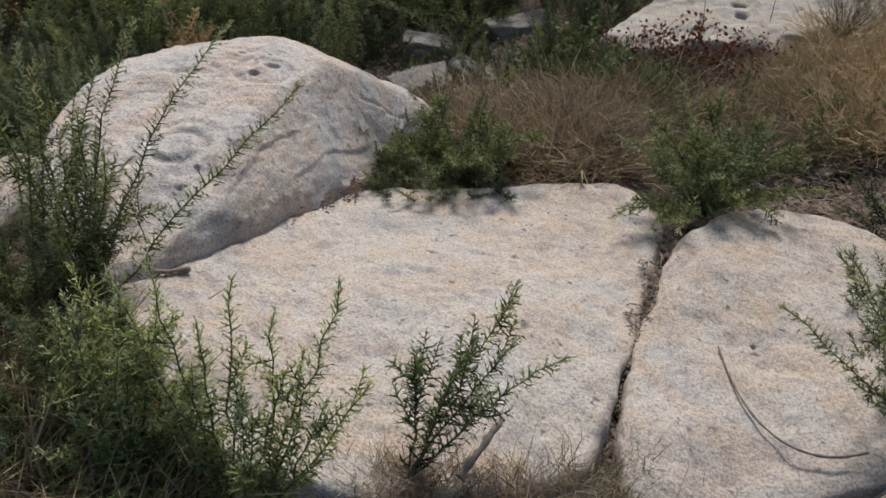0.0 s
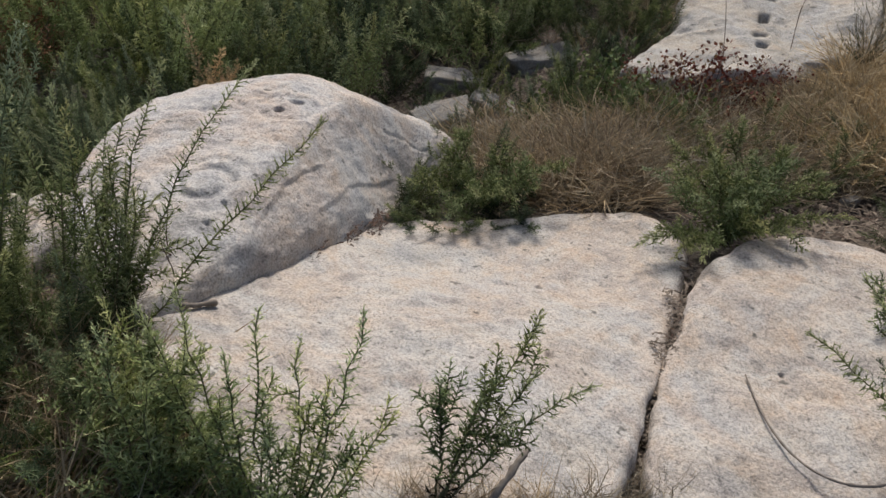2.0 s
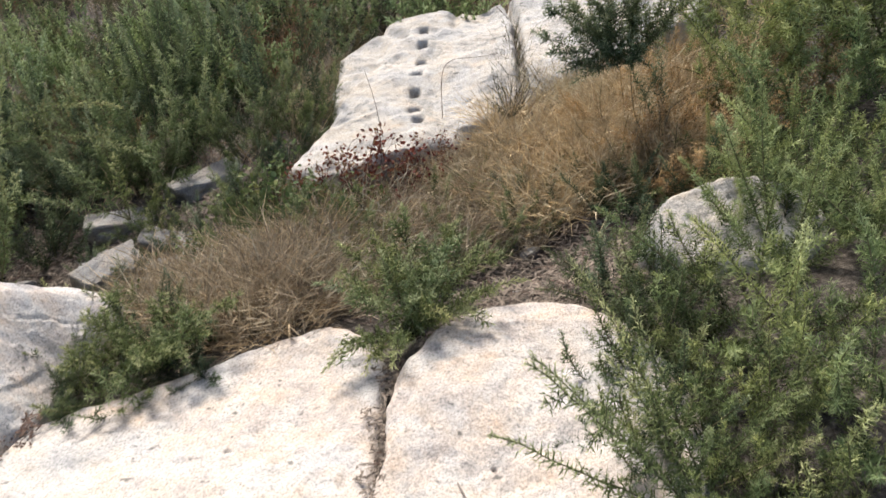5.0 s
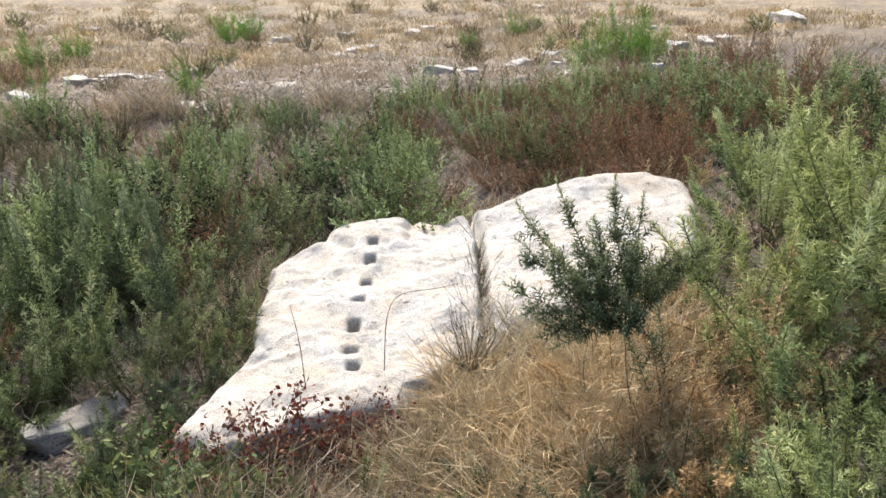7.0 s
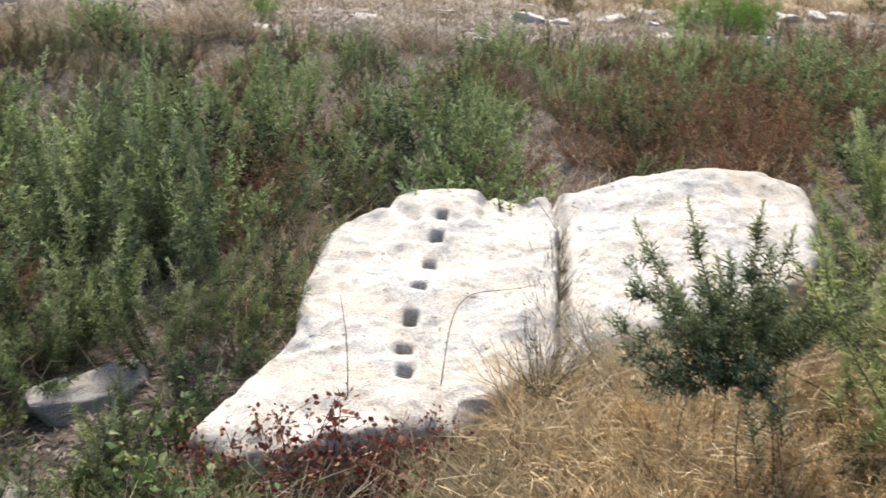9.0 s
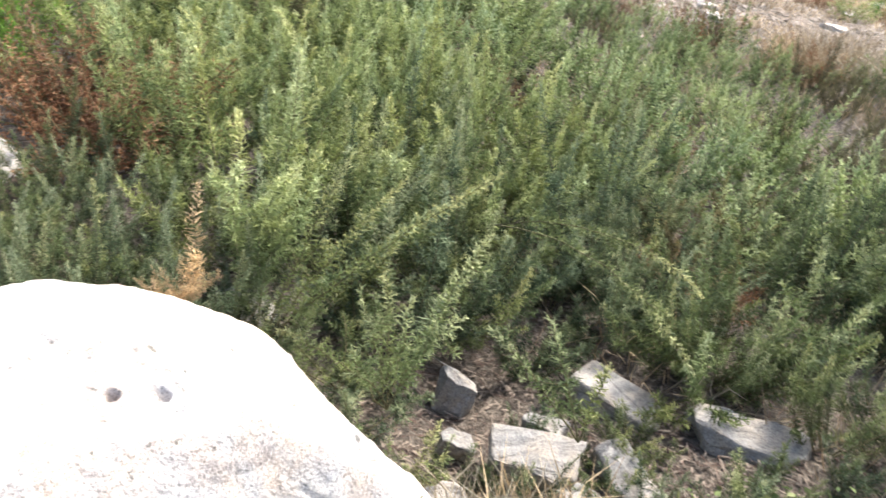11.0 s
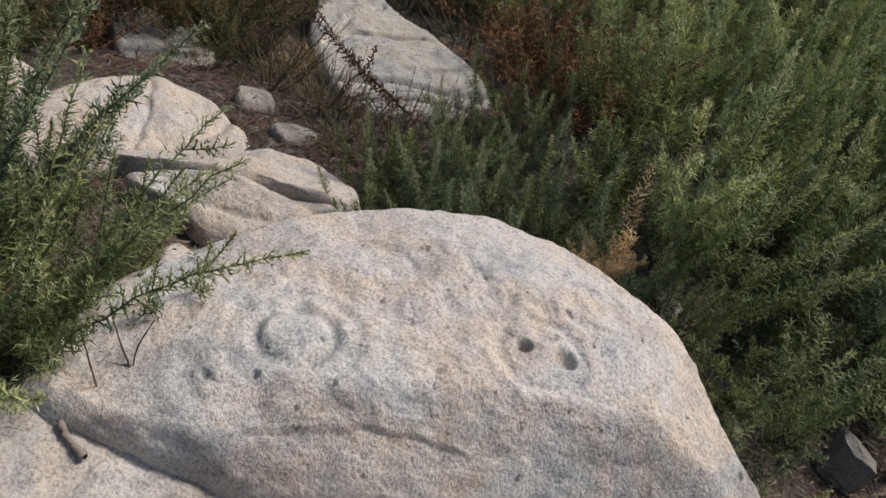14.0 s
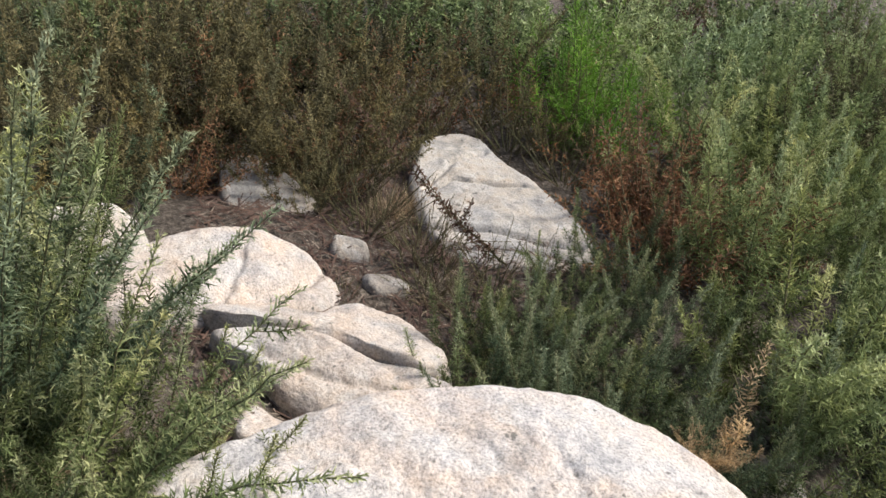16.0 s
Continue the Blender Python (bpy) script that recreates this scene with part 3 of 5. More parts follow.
def broken_stone(x, y, z, size, turn, mat, seed, tilt=(0, 0), blunt=0.12, base_name="stone"):
    """An angular broken stone: the hull of a jittered block, bevelled and roughened. z is its top."""
    r = random.Random(seed)
    bm = bmesh.new()
    lx, ly, lz = (s / 2 for s in size)
    for a, b, c in itertools.product((-1, 1), repeat=3):
        bm.verts.new((a * lx * r.uniform(0.4, 1.0), b * ly * r.uniform(0.4, 1.0), c * lz * r.uniform(0.55, 1.0)))
    for _ in range(5):
        a = r.random() * math.tau
        bm.verts.new((math.cos(a) * lx * r.uniform(0.8, 1.05), math.sin(a) * ly * r.uniform(0.8, 1.05), lz * r.uniform(-0.9, 0.8)))
    hull = bmesh.ops.convex_hull(bm, input=bm.verts)
    bmesh.ops.delete(bm, geom=list({v for v in hull["geom_interior"] + hull["geom_unused"] if isinstance(v, bmesh.types.BMVert)}), context="VERTS")
    bmesh.ops.bevel(bm, geom=bm.edges[:], offset=blunt * min(lx, ly, lz), segments=2, affect="EDGES", profile=0.6)
    bmesh.ops.triangulate(bm, faces=bm.faces[:])
    bmesh.ops.subdivide_edges(bm, edges=[e for e in bm.edges if e.calc_length() > 0.2 * lx], cuts=3, use_grid_fill=True)
    p = np.array([v.co for v in bm.verts])
    k = min(lx, ly)
    w = np.stack([fbm(p + seed, k * 0.7, 3, seed + a) for a in range(3)], -1) * k * 0.13
    for v, d in zip(bm.verts, w):
        v.co += Vector(d)
    for f in bm.faces:
        f.smooth = False
    me = bpy.data.meshes.new("stone")
    bm.to_mesh(me)
    bm.free()
    me.materials.append(mat)
    ob = new(base_name, me)
    ob.matrix_basis = pose(x, y, z - lz * 1.0, tilt[0], tilt[1], turn)
    return ob


STONES = [
    (-0.07, 3.71, -0.09, (0.46, 0.22, 0.15), 22, (3, 2), "flat angular grey stone on the litter"),
    (-0.45, 3.13, -0.12, (0.34, 0.2, 0.12), 30, (6, -5), "flat broken grey stone among dry litter"),
    (-0.86, 3.26, -0.19, (0.17, 0.11, 0.16), 20, (-18, 12), "small upright pointed grey stone"),
    (-0.42, 3.66, -0.19, (0.5, 0.24, 0.14), 10, (-6, 8), "tilted flat grey stone half buried in litter"),
    (-0.22, 3.3, -0.16, (0.34, 0.2, 0.12), -25, (5, 10), "flat grey stone half buried in litter"),
    (-0.2, 2.98, -0.12, (0.2, 0.12, 0.12), 50, (0, 0), "small flat grey stone"),
    (-1.5, 2.84, -0.08, (0.3, 0.22, 0.3), 30, (0, 0), "grey stone hidden under the gorse"),
    (0.95, 2.24, -0.07, (0.05, 0.045, 0.04), 10, (0, 0), "small stone in the wood chips"),
    (1.08, 2.48, -0.07, (0.08, 0.06, 0.05), 40, (0, 0), "small stone in the wood chips"),
    (0.318, 1.385, 0.125, (0.045, 0.04, 0.04), 20, (0, 0), "pebble lodged in the crack between the slabs"),
    (-0.27, 3.12, -0.17, (0.26, 0.16, 0.1), -10, (-12, 4), "flat layered grey stone slab"),
    (-0.12, 3.12, -0.14, (0.22, 0.16, 0.08), 45, (6, -8), "flat layered grey stone slab"),
    (-0.02, 3.45, -0.17, (0.2, 0.12, 0.1), 70, (4, 6), "small flat grey stone"),
    (-0.55, 3.35, -0.22, (0.16, 0.1, 0.1), 15, (4, -6), "small flat grey stone"),
    (0.22, 3.52, -0.13, (0.18, 0.12, 0.1), -15, (6, 3), "small flat grey stone"),
    (-0.68, 3.05, -0.2, (0.13, 0.09, 0.08), 35, (0, 5), "small flat grey stone"),
    (-0.5, 2.75, -0.1, (0.2, 0.13, 0.14), 60, (5, 0), "grey stone behind the carved boulder"),
    ]
for k, (x, y, z, size, turn, tilt, label) in enumerate(STONES):
    tagged(broken_stone(x, y, z, size, turn, GRANITE if k == 9 else GRANITE_GREY, 66 + 3 * k, tilt), label, "stone")


# ---- plants ----
def unit(v):
    return v / np.maximum(np.linalg.norm(v, axis=-1, keepdims=True), 1e-9)


def arc(base, tip, sag, n):
    """A bent line of n points from base to tip; sag pushes its middle by a vector."""
    t = np.linspace(0, 1, n)[:, None]
    return np.asarray(base) * (1 - t) + np.asarray(tip) * t + np.asarray(sag) * 4 * t * (1 - t)


def tubes(lines, thick, thin):
    """Three-sided tapered stems along lines of points."""
    vs, fs, k = [], [], 0
    for j, line in enumerate(lines):
        n = len(line)
        d = unit(np.gradient(line, axis=0))
        side = unit(np.cross(d, [0.3, 0.5, 0.81]))
        up = np.cross(d, side)
        r0 = thick[j] if np.ndim(thick) else thick
        r = np.linspace(r0, min(thin, r0), n)[:, None]
        for a in (0, 2.094, 4.189):
            vs.append(line + r * (math.cos(a) * side + math.sin(a) * up))
        i = np.arange(n - 1)
        for a in range(3):
            b = (a + 1) % 3
            p, q = k + a * n + i, k + b * n + i
            fs.append(np.stack([p, q, q + 1, p + 1], -1))
        k += 3 * n
    return np.concatenate(vs), np.concatenate(fs)


def limb(name, leaf_name, wood, leaf, mats):
    """The two meshes of a limb: its stems, and the blades or leaves that they carry."""
    age = leaf[2] if len(leaf) > 2 else None
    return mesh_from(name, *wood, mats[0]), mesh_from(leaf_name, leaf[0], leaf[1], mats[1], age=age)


def hang(pair, root):
    leaf = mesh_part(pair[1].name.split(".")[0], pair[1], mesh_part(pair[0].name.split(".")[0], pair[0], root))
    tagged(leaf, kind="stuff")


def sprays(lines, r, bare, spacing, reach, spine, width, per, dead=0.5):
    """Spines set in a spiral round each shoot, close and green above, sparse and dead below; each carries smaller spines near its foot."""
    P, D, L, A = [], [], [], []
    for line, long, young in lines:
        seg = np.linalg.norm(np.diff(line, axis=0), axis=1)
        total = seg.sum()
        cum = np.r_[0, np.cumsum(seg)] / total
        grad = unit(np.gradient(line, axis=0))
        for f0, f1, gap, old_shaded in ((bare, 1.0, spacing, False), (0.08, bare, spacing / max(dead, 0.01), True)):
            n = int(total * (f1 - f0) / gap)
            if n < 1 or (old_shaded and dead <= 0):
                continue
            f = f0 + (f1 - f0) * (np.arange(n) + 0.5 * r.random(n)) / n
            p = np.stack([np.interp(f, cum, line[:, c]) for c in range(3)], -1)
            d = np.stack([np.interp(f, cum, grad[:, c]) for c in range(3)], -1)
            d = unit(d)
            side = unit(np.cross(d, [0.31, 0.53, 0.79]))
            turn = (np.arange(n) * 2.39996 + r.random() * 6.28 + 0.35 * r.normal(size=n))[:, None]
            g = (f - f0) / (f1 - f0)
            out = unit(np.cos(turn) * side + np.sin(turn) * np.cross(d, side) + d * (0.3 + 0.4 * r.random((n, 1)) + 1.7 * (g ** 9)[:, None]))
            P.append(p)
            D.append(out)
            L.append(reach * long * (0.75 + 0.45 * r.random(n)) * (1.0 - 0.5 * g ** 2.5))
            # Low spines and shoot bases get darker values, so depth shade is in the colour.
            A.append(np.full(n, 0.05) if old_shaded else 0.18 + young + 0.45 * g ** 2.2 + 0.12 * r.random(n))
    p, d, l, a = np.concatenate(P), np.concatenate(D), np.concatenate(L)[:, None], np.concatenate(A)
    n = len(p)
    if per:
        f = 0.1 + 0.7 * r.random((n, per, 1))
        sp = (p[:, None] + d[:, None] * l[:, None] * f).reshape(-1, 3)
        sd = np.repeat(d, per, 0)
        sd = unit(unit(np.cross(sd, r.normal(size=sd.shape))) + sd * (0.5 + 0.8 * r.random((n * per, 1))))
        sl = (spine * (0.6 + 0.6 * r.random(n * per)))[:, None] * np.clip(np.repeat(l, per, 0) / reach, 0.5, 1.1)
        p, d, l, a = np.r_[p, sp], np.r_[d, sd], np.r_[l, sl], np.r_[a, np.repeat(a, per) + 0.05]
    k = len(p)
    w = np.where(np.arange(k) < n, 1.0, 0.8)[:, None] * width
    side = unit(np.cross(d, r.normal(size=d.shape))) * w
    i = np.arange(k)
    # Foot darker, point lighter: shading for depth, put into the value.
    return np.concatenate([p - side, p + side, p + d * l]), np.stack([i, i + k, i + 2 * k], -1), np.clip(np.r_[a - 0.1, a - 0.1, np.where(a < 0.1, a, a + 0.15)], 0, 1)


def gorse_branch(r, a, radius, height, leaders, shoots, reach):
    """One limb: leaders that swing out and then rise like spires, each set with side shoots that shorten towards its tip."""
    woods, greens = [], []
    for n in range(leaders):
        b = a + r.normal() * 0.55
        tall = r.random() < 0.45
        out = radius * (0.1 + 0.9 * math.sqrt(r.random()))
        h = height * ((0.72 + 0.4 * r.random()) if tall else (0.38 + 0.3 * r.random())) * (1 - 0.25 * (out / radius) ** 2)
        f = 0.6 + 0.45 * r.random()
        knee = np.array([math.cos(b) * out * f, math.sin(b) * out * f, h * (0.2 + 0.65 * r.random() ** 2)])
        tip = np.array([math.cos(b) * out, math.sin(b) * out, h]) + [0.06 * r.normal(), 0.06 * r.normal(), 0]
        t = np.linspace(0, 1, 8)[:, None]
        line = (1 - t) ** 2 * np.array([0, 0, -0.03]) + 2 * t * (1 - t) * knee + t ** 2 * tip
        along = unit(np.gradient(line, axis=0))
        # Painted depth: short inner leaders start darker, tall spires lighter as if sunlit.
        young = 0.35 * r.random() ** 1.5 if tall else 0.12 * r.random()
        woods.append(line)
        greens.append((line, 1.0, young))
        spin = r.random() * math.tau
        for k in range(shoots):
            f = 0.3 + 0.58 * (k + 0.7 * r.random()) / shoots
            i = int(f * 7)
            p = line[i] + (line[min(i + 1, 7)] - line[i]) * (f * 7 - i)
            c = spin + 2.4 * k + 0.4 * r.normal()
            d = unit(np.array([math.cos(c) * 0.85, math.sin(c) * 0.85, 0.3]) + along[i] * (0.5 + 0.4 * r.random()))
            ln = reach * (0.45 + 0.55 * r.random()) * (1.15 - f)
            greens.append((arc(p, p + d * ln, [0, 0, -0.06 * ln], 4), 0.85, young * 0.8))
    return woods, greens


def gorse_meshes(seed, radius, height, limbs, leaders, shoots, spacing, reach, spine, width, per, mat, side=0.17, bare=0.38, dead=0.5):
    r = np.random.default_rng(seed)
    out = []
    for k in range(limbs):
        woods, greens = gorse_branch(r, k / limbs * math.tau + r.random() * 0.6, radius, height, leaders, shoots, side)
        v1, f1 = tubes(woods, 0.0045, 0.0013)
        v2, f2 = tubes([g for g, _, _ in greens if len(g) == 4], 0.0018, 0.0009) if shoots and per > 2 else (np.zeros((0, 3)), np.zeros((0, 4), int))
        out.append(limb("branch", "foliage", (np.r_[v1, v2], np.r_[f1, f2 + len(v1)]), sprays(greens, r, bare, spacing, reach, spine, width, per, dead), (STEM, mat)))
    return out


def bush_from(meshes, name, label, category, group=""):
    root = new(name)
    for pair in meshes:
        hang(pair, root)
    return tagged(root, label, category, group)


def place(meshes, name, label, x, y, scale, turn, category="gorse bush", group="", tilt=(0, 0), z=None, tall=1.0):
    root = bush_from(meshes, name, label, category, group)
    gz = float(ground_z(x, y)) if z is None else z
    root.matrix_basis = pose(x, y, gz - 0.02, tilt[0], tilt[1], turn) @ Matrix.Diagonal((scale, scale, scale * tall, 1))
    return root


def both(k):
    return SPINES if k % 2 else SPINES_BLUE_SHADE


NEAR = [gorse_meshes(100 + k, 0.38, 0.68, 6, 2, 3, 0.0028, 0.04, 0.023, 0.0018, 2, SPINES_BLUE_SHADE if k == 3 else SPINES, 0.27, 0.25, 0.15) for k in range(4)]
NEAR_PALE = [gorse_meshes(130 + k, 0.38, 0.68, 6, 2, 3, 0.0028, 0.04, 0.023, 0.0019, 2, SPINES_PALE_LIT, 0.27, 0.25, 0.15) for k in range(3)]
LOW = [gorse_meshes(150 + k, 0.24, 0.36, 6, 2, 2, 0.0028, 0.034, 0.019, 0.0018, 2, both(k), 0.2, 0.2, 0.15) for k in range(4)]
# Mostly the darker gorse copy, painting shade into the mid-distance bushes.
MID = [gorse_meshes(200 + k, 0.44, 0.74, 7, 2, 3, 0.0036, 0.048, 0.029, 0.0026, 2, SPINES if k == 3 else SPINES_BLUE_SHADE, 0.28, 0.25, 0.15) for k in range(4)]
MID_PALE = [gorse_meshes(230 + k, 0.44, 0.74, 7, 2, 3, 0.0036, 0.048, 0.029, 0.0026, 2, SPINES_PALE_LIT, 0.28, 0.25, 0.15) for k in range(3)]
FAR = [gorse_meshes(300 + k, 0.46, 0.72, 7, 2, 4, 0.009, 0.048, 0.032, 0.006, 1, SPINES_PALE_LIT, 0.4, 0.25, 0.15) for k in range(4)]
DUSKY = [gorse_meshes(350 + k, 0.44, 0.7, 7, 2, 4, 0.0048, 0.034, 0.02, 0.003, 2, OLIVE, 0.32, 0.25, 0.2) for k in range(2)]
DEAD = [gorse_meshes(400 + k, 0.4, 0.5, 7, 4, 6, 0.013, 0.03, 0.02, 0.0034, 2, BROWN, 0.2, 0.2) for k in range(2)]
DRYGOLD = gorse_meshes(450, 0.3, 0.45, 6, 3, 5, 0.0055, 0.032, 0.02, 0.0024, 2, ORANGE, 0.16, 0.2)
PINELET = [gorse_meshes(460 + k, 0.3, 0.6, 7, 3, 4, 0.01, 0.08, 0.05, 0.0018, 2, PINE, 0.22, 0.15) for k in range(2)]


def thicket(name, label, variants, rows, category="gorse"):
    """Far plants past counting, joined into one mesh."""
    mats, packs = [STEM], []
    for pairs in variants:
        pv, pt, pm, pa, n = [], [], [], [], 0
        if pairs[0][1].materials[0] not in mats:
            mats.append(pairs[0][1].materials[0])
        for me in [m for pair in pairs for m in pair]:
            v = np.zeros(len(me.vertices) * 3, np.float32)
            me.vertices.foreach_get("co", v)
            f = np.zeros(len(me.loops), np.int32)
            me.loops.foreach_get("vertex_index", f)
            f = f.reshape(len(me.polygons), -1)
            g = np.zeros(len(me.vertices), np.float32)
            if "age" in me.attributes:
                me.attributes["age"].data.foreach_get("value", g)
            if f.shape[1] == 4:
                f = np.concatenate([f[:, [0, 1, 2]], f[:, [0, 2, 3]]])
            pv.append(v.reshape(-1, 3))
            pt.append(f + n)
            pm.append(np.full(len(f), mats.index(me.materials[0]), np.int32))
            pa.append(g)
            n += len(g)
        packs.append([np.concatenate(q) for q in (pv, pt, pm, pa)])
    vs, fs, ids, age_shades, k = [], [], [], [], 0
    for x, y, s, tall, turn in rows:
        v, f, m, g = packs[int(rng.integers(len(packs)))]
        c, sn = math.cos(turn), math.sin(turn)
        vs.append(np.stack([(v[:, 0] * c - v[:, 1] * sn) * s + x, (v[:, 0] * sn + v[:, 1] * c) * s + y, v[:, 2] * s * tall + float(ground_z(x, y)) - 0.02], -1))
        fs.append(f + k)
        ids.append(m)
        age_shades.append(np.clip(g + 0.3 * (rng.random() - 0.5), 0, 1))
        k += len(v)
    me = mesh_from(name, np.concatenate(vs), np.concatenate(fs), mats[0], age=np.concatenate(age_shades))
    for m in mats[1:]:
        me.materials.append(m)
    me.polygons.foreach_set("material_index", np.concatenate(ids))
    tagged(new(name, me), label, category, kind="stuff")


GORSE = "green spiny gorse bush with upright shoots"


def gorse_at(x, y, scale, kind, turn=None, **kw):
    if kind is NEAR and scale < 0.62:
        kind, scale = LOW, scale * 1.75
    k = rng.integers(len(kind))
    t = rng.random() * 360 if turn is None else turn
    return place(kind[k], "gorse_bush", kw.pop("label", GORSE), x, y, scale, t, group=kw.pop("group", "gorse bushes"), **kw)


def grown_shoots(name, label, rows, spacing=0.0042, reach=0.036, spine=0.017, width=0.0023, mat=None, category="gorse bush"):
    """A plant given by its main shoots: foot, tip, sag and number of side sprigs."""
    r = np.random.default_rng(len(rows) * 31 + int(abs(rows[0][0][0]) * 1000))
    root = new(name)
    foot = Vector(rows[0][0])
    for base, tip, sag, sprigs in rows:
        line = arc(base, tip, sag, 11) - np.array(foot)
        line[1:-1] += r.normal(size=(9, 3)) * 0.004
        greens = [(line, 1.0, 0.3)]
        d0 = unit(line[-1] - line[0])
        for _ in range(sprigs // 2 if sprigs < 8 else sprigs):
            i = int(r.integers(3, 9))
            d = unit(d0 * 0.8 + r.normal(size=3) * 0.5 + [0, 0, 0.2])
            greens.append((arc(line[i], line[i] + d * (0.06 + 0.1 * r.random()) * (1.3 - i / 11), [0, 0, -0.005], 4), 0.85, 0.2))
        v1, f1 = tubes([line], 0.003, 0.001)
        v2, f2 = tubes([g for g, _, _ in greens[1:]], 0.0015, 0.0008) if sprigs > 1 else (np.zeros((0, 3)), np.zeros((0, 4), int))
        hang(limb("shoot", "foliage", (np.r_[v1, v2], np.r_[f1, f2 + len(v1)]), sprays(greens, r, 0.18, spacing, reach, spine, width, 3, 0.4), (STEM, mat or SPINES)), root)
    root.location = foot
    return tagged(root, label, category, "gorse bushes")


# the shoots before the carved boulder and over the slabs
LEFT_FOOT = (-0.9, 1.12, 0.34)
LEFT_TIPS = [((-0.672, 1.56, 0.79), 1), ((-0.865, 1.5, 0.813), 1), ((-0.95, 1.45, 0.74), 2), ((-1.03, 1.5, 0.674), 2), ((-1.16, 1.5, 0.737), 3),
             ((-1.0, 1.3, 0.8), 4), ((-1.12, 1.28, 0.86), 5), ((-0.97, 1.36, 0.62), 4), ((-0.85, 1.3, 0.58), 4), ((-0.78, 1.22, 0.52), 5), ((-0.92, 1.22, 0.7), 5)]
grown_shoots("gorse_bush", "gorse with long slender shoots leaning over the carved boulder", [(LEFT_FOOT, tip, (-0.03, 0, 0.03), n) for tip, n in LEFT_TIPS] + [((-0.88, 0.98, 0.33), (-0.433, 1.25, 0.811), (-0.02, 0, 0.0), 0)])
BACK_FOOT = (-1.16, 0.98, 0.22)
grown_shoots("gorse_bush", "tall gorse with long thick shoots beside the carved boulder", [
    (BACK_FOOT, tip, (-0.02, -0.02, 0.03), 6) for tip in ((-1.2, 1.2, 1.12), (-1.15, 1.33, 1.02), (-1.2, 1.08, 1.06), (-1.12, 1.2, 0.96), (-1.15, 1.46, 0.9), (-1.05, 1.3, 0.97), (-1.2, 1.13, 1.14), (-1.1, 1.4, 0.86),
                                                           (-1.3, 1.25, 0.84), (-1.0, 1.12, 1.02), (-1.3, 1.0, 1.0), (-1.05, 0.95, 0.95), (-1.35, 1.4, 0.74))], mat=SPINES_BLUE_SHADE)
NEAR_FOOT = (-0.46, 0.64, 0.2)
grown_shoots("gorse_bush", "bright green gorse shoots standing before the slab", [
    (NEAR_FOOT, (-0.28, 0.84, 0.68), (0.02, 0, 0.0), 5), (NEAR_FOOT, (-0.46, 0.84, 0.67), (-0.01, 0, 0.02), 5), (NEAR_FOOT, (-0.39, 0.82, 0.62), (0.02, 0, 0.01), 6), (NEAR_FOOT, (-0.34, 0.8, 0.56), (0.02, 0, 0.01), 6),
    (NEAR_FOOT, (-0.23, 0.8, 0.49), (0.02, 0, 0.02), 5), (NEAR_FOOT, (-0.6, 0.84, 0.7), (0, 0, 0.02), 7), (NEAR_FOOT, (-0.68, 0.84, 0.66), (0, 0, 0.02), 7), (NEAR_FOOT, (-0.52, 0.8, 0.6), (0, 0, 0.02), 7),
    ((-0.62, 0.6, 0.22), (-0.74, 0.8, 0.64), (0, 0, 0.02), 8), ((-0.62, 0.6, 0.22), (-0.66, 0.76, 0.56), (0, 0, 0.02), 8), ((-0.4, 0.6, 0.26), (-0.3, 0.74, 0.46), (0, 0, 0.02), 8), ((-0.4, 0.6, 0.26), (-0.44, 0.74, 0.5), (0, 0, 0.02), 8)], mat=SPINES_PALE_LIT)
CORNER_FOOT = (-0.68, 0.72, 0.2)
CORNER_TIPS = [(-0.52, 0.8, 0.5), (-0.56, 0.74, 0.42), (-0.48, 0.74, 0.4), (-0.6, 0.84, 0.62), (-0.744, 0.85, 0.66), (-0.66, 0.82, 0.62), (-0.62, 0.86, 0.56), (-0.8, 0.84, 0.56), (-0.86, 0.82, 0.5), (-0.7, 0.78, 0.5), (-0.58, 0.78, 0.46), (-0.78, 0.74, 0.44), (-0.64, 0.72, 0.4), (-0.72, 0.88, 0.52)]
grown_shoots("gorse_bush", "crowded upright green gorse shoots beside the slab", [(CORNER_FOOT, tip, (0, 0, 0.02), 8) for tip in CORNER_TIPS], mat=SPINES_PALE_LIT)
SPRIG_FOOT = (-0.16, 0.74, 0.31)
grown_shoots("gorse_bush", "small gorse sprig growing over the edge of the slab", [
    (SPRIG_FOOT, (0.01, 0.95, 0.6), (-0.01, 0, 0.0), 8), (SPRIG_FOOT, (0.115, 0.95, 0.44), (0, 0, 0.03), 5), (SPRIG_FOOT, (-0.16, 0.93, 0.43), (0.0, 0, 0.02), 8),
    (SPRIG_FOOT, (0.02, 0.93, 0.5), (0, 0, 0.02), 6), (SPRIG_FOOT, (-0.06, 0.92, 0.5), (0, 0, 0.01), 6)])
RIGHT_FOOT = (0.98, 1.08, 0.08)
grown_shoots("gorse_bush", "gorse sprays reaching over the low slab", [
    (RIGHT_FOOT, (0.54, 1.15, 0.43), (0.03, 0, -0.03), 4), (RIGHT_FOOT, (0.68, 1.3, 0.46), (0, 0, 0.02), 6), (RIGHT_FOOT, (0.62, 1.15, 0.58), (0, 0, 0.02), 6), (RIGHT_FOOT, (0.8, 1.2, 0.5), (0, 0, 0.03), 7),
    (RIGHT_FOOT, (0.86, 1.36, 0.5), (0, 0, 0.03), 7), (RIGHT_FOOT, (0.95, 1.4, 0.46), (0, 0, 0.03), 7)])
CRACK_FOOT = (0.54, 2.0, 0.02)
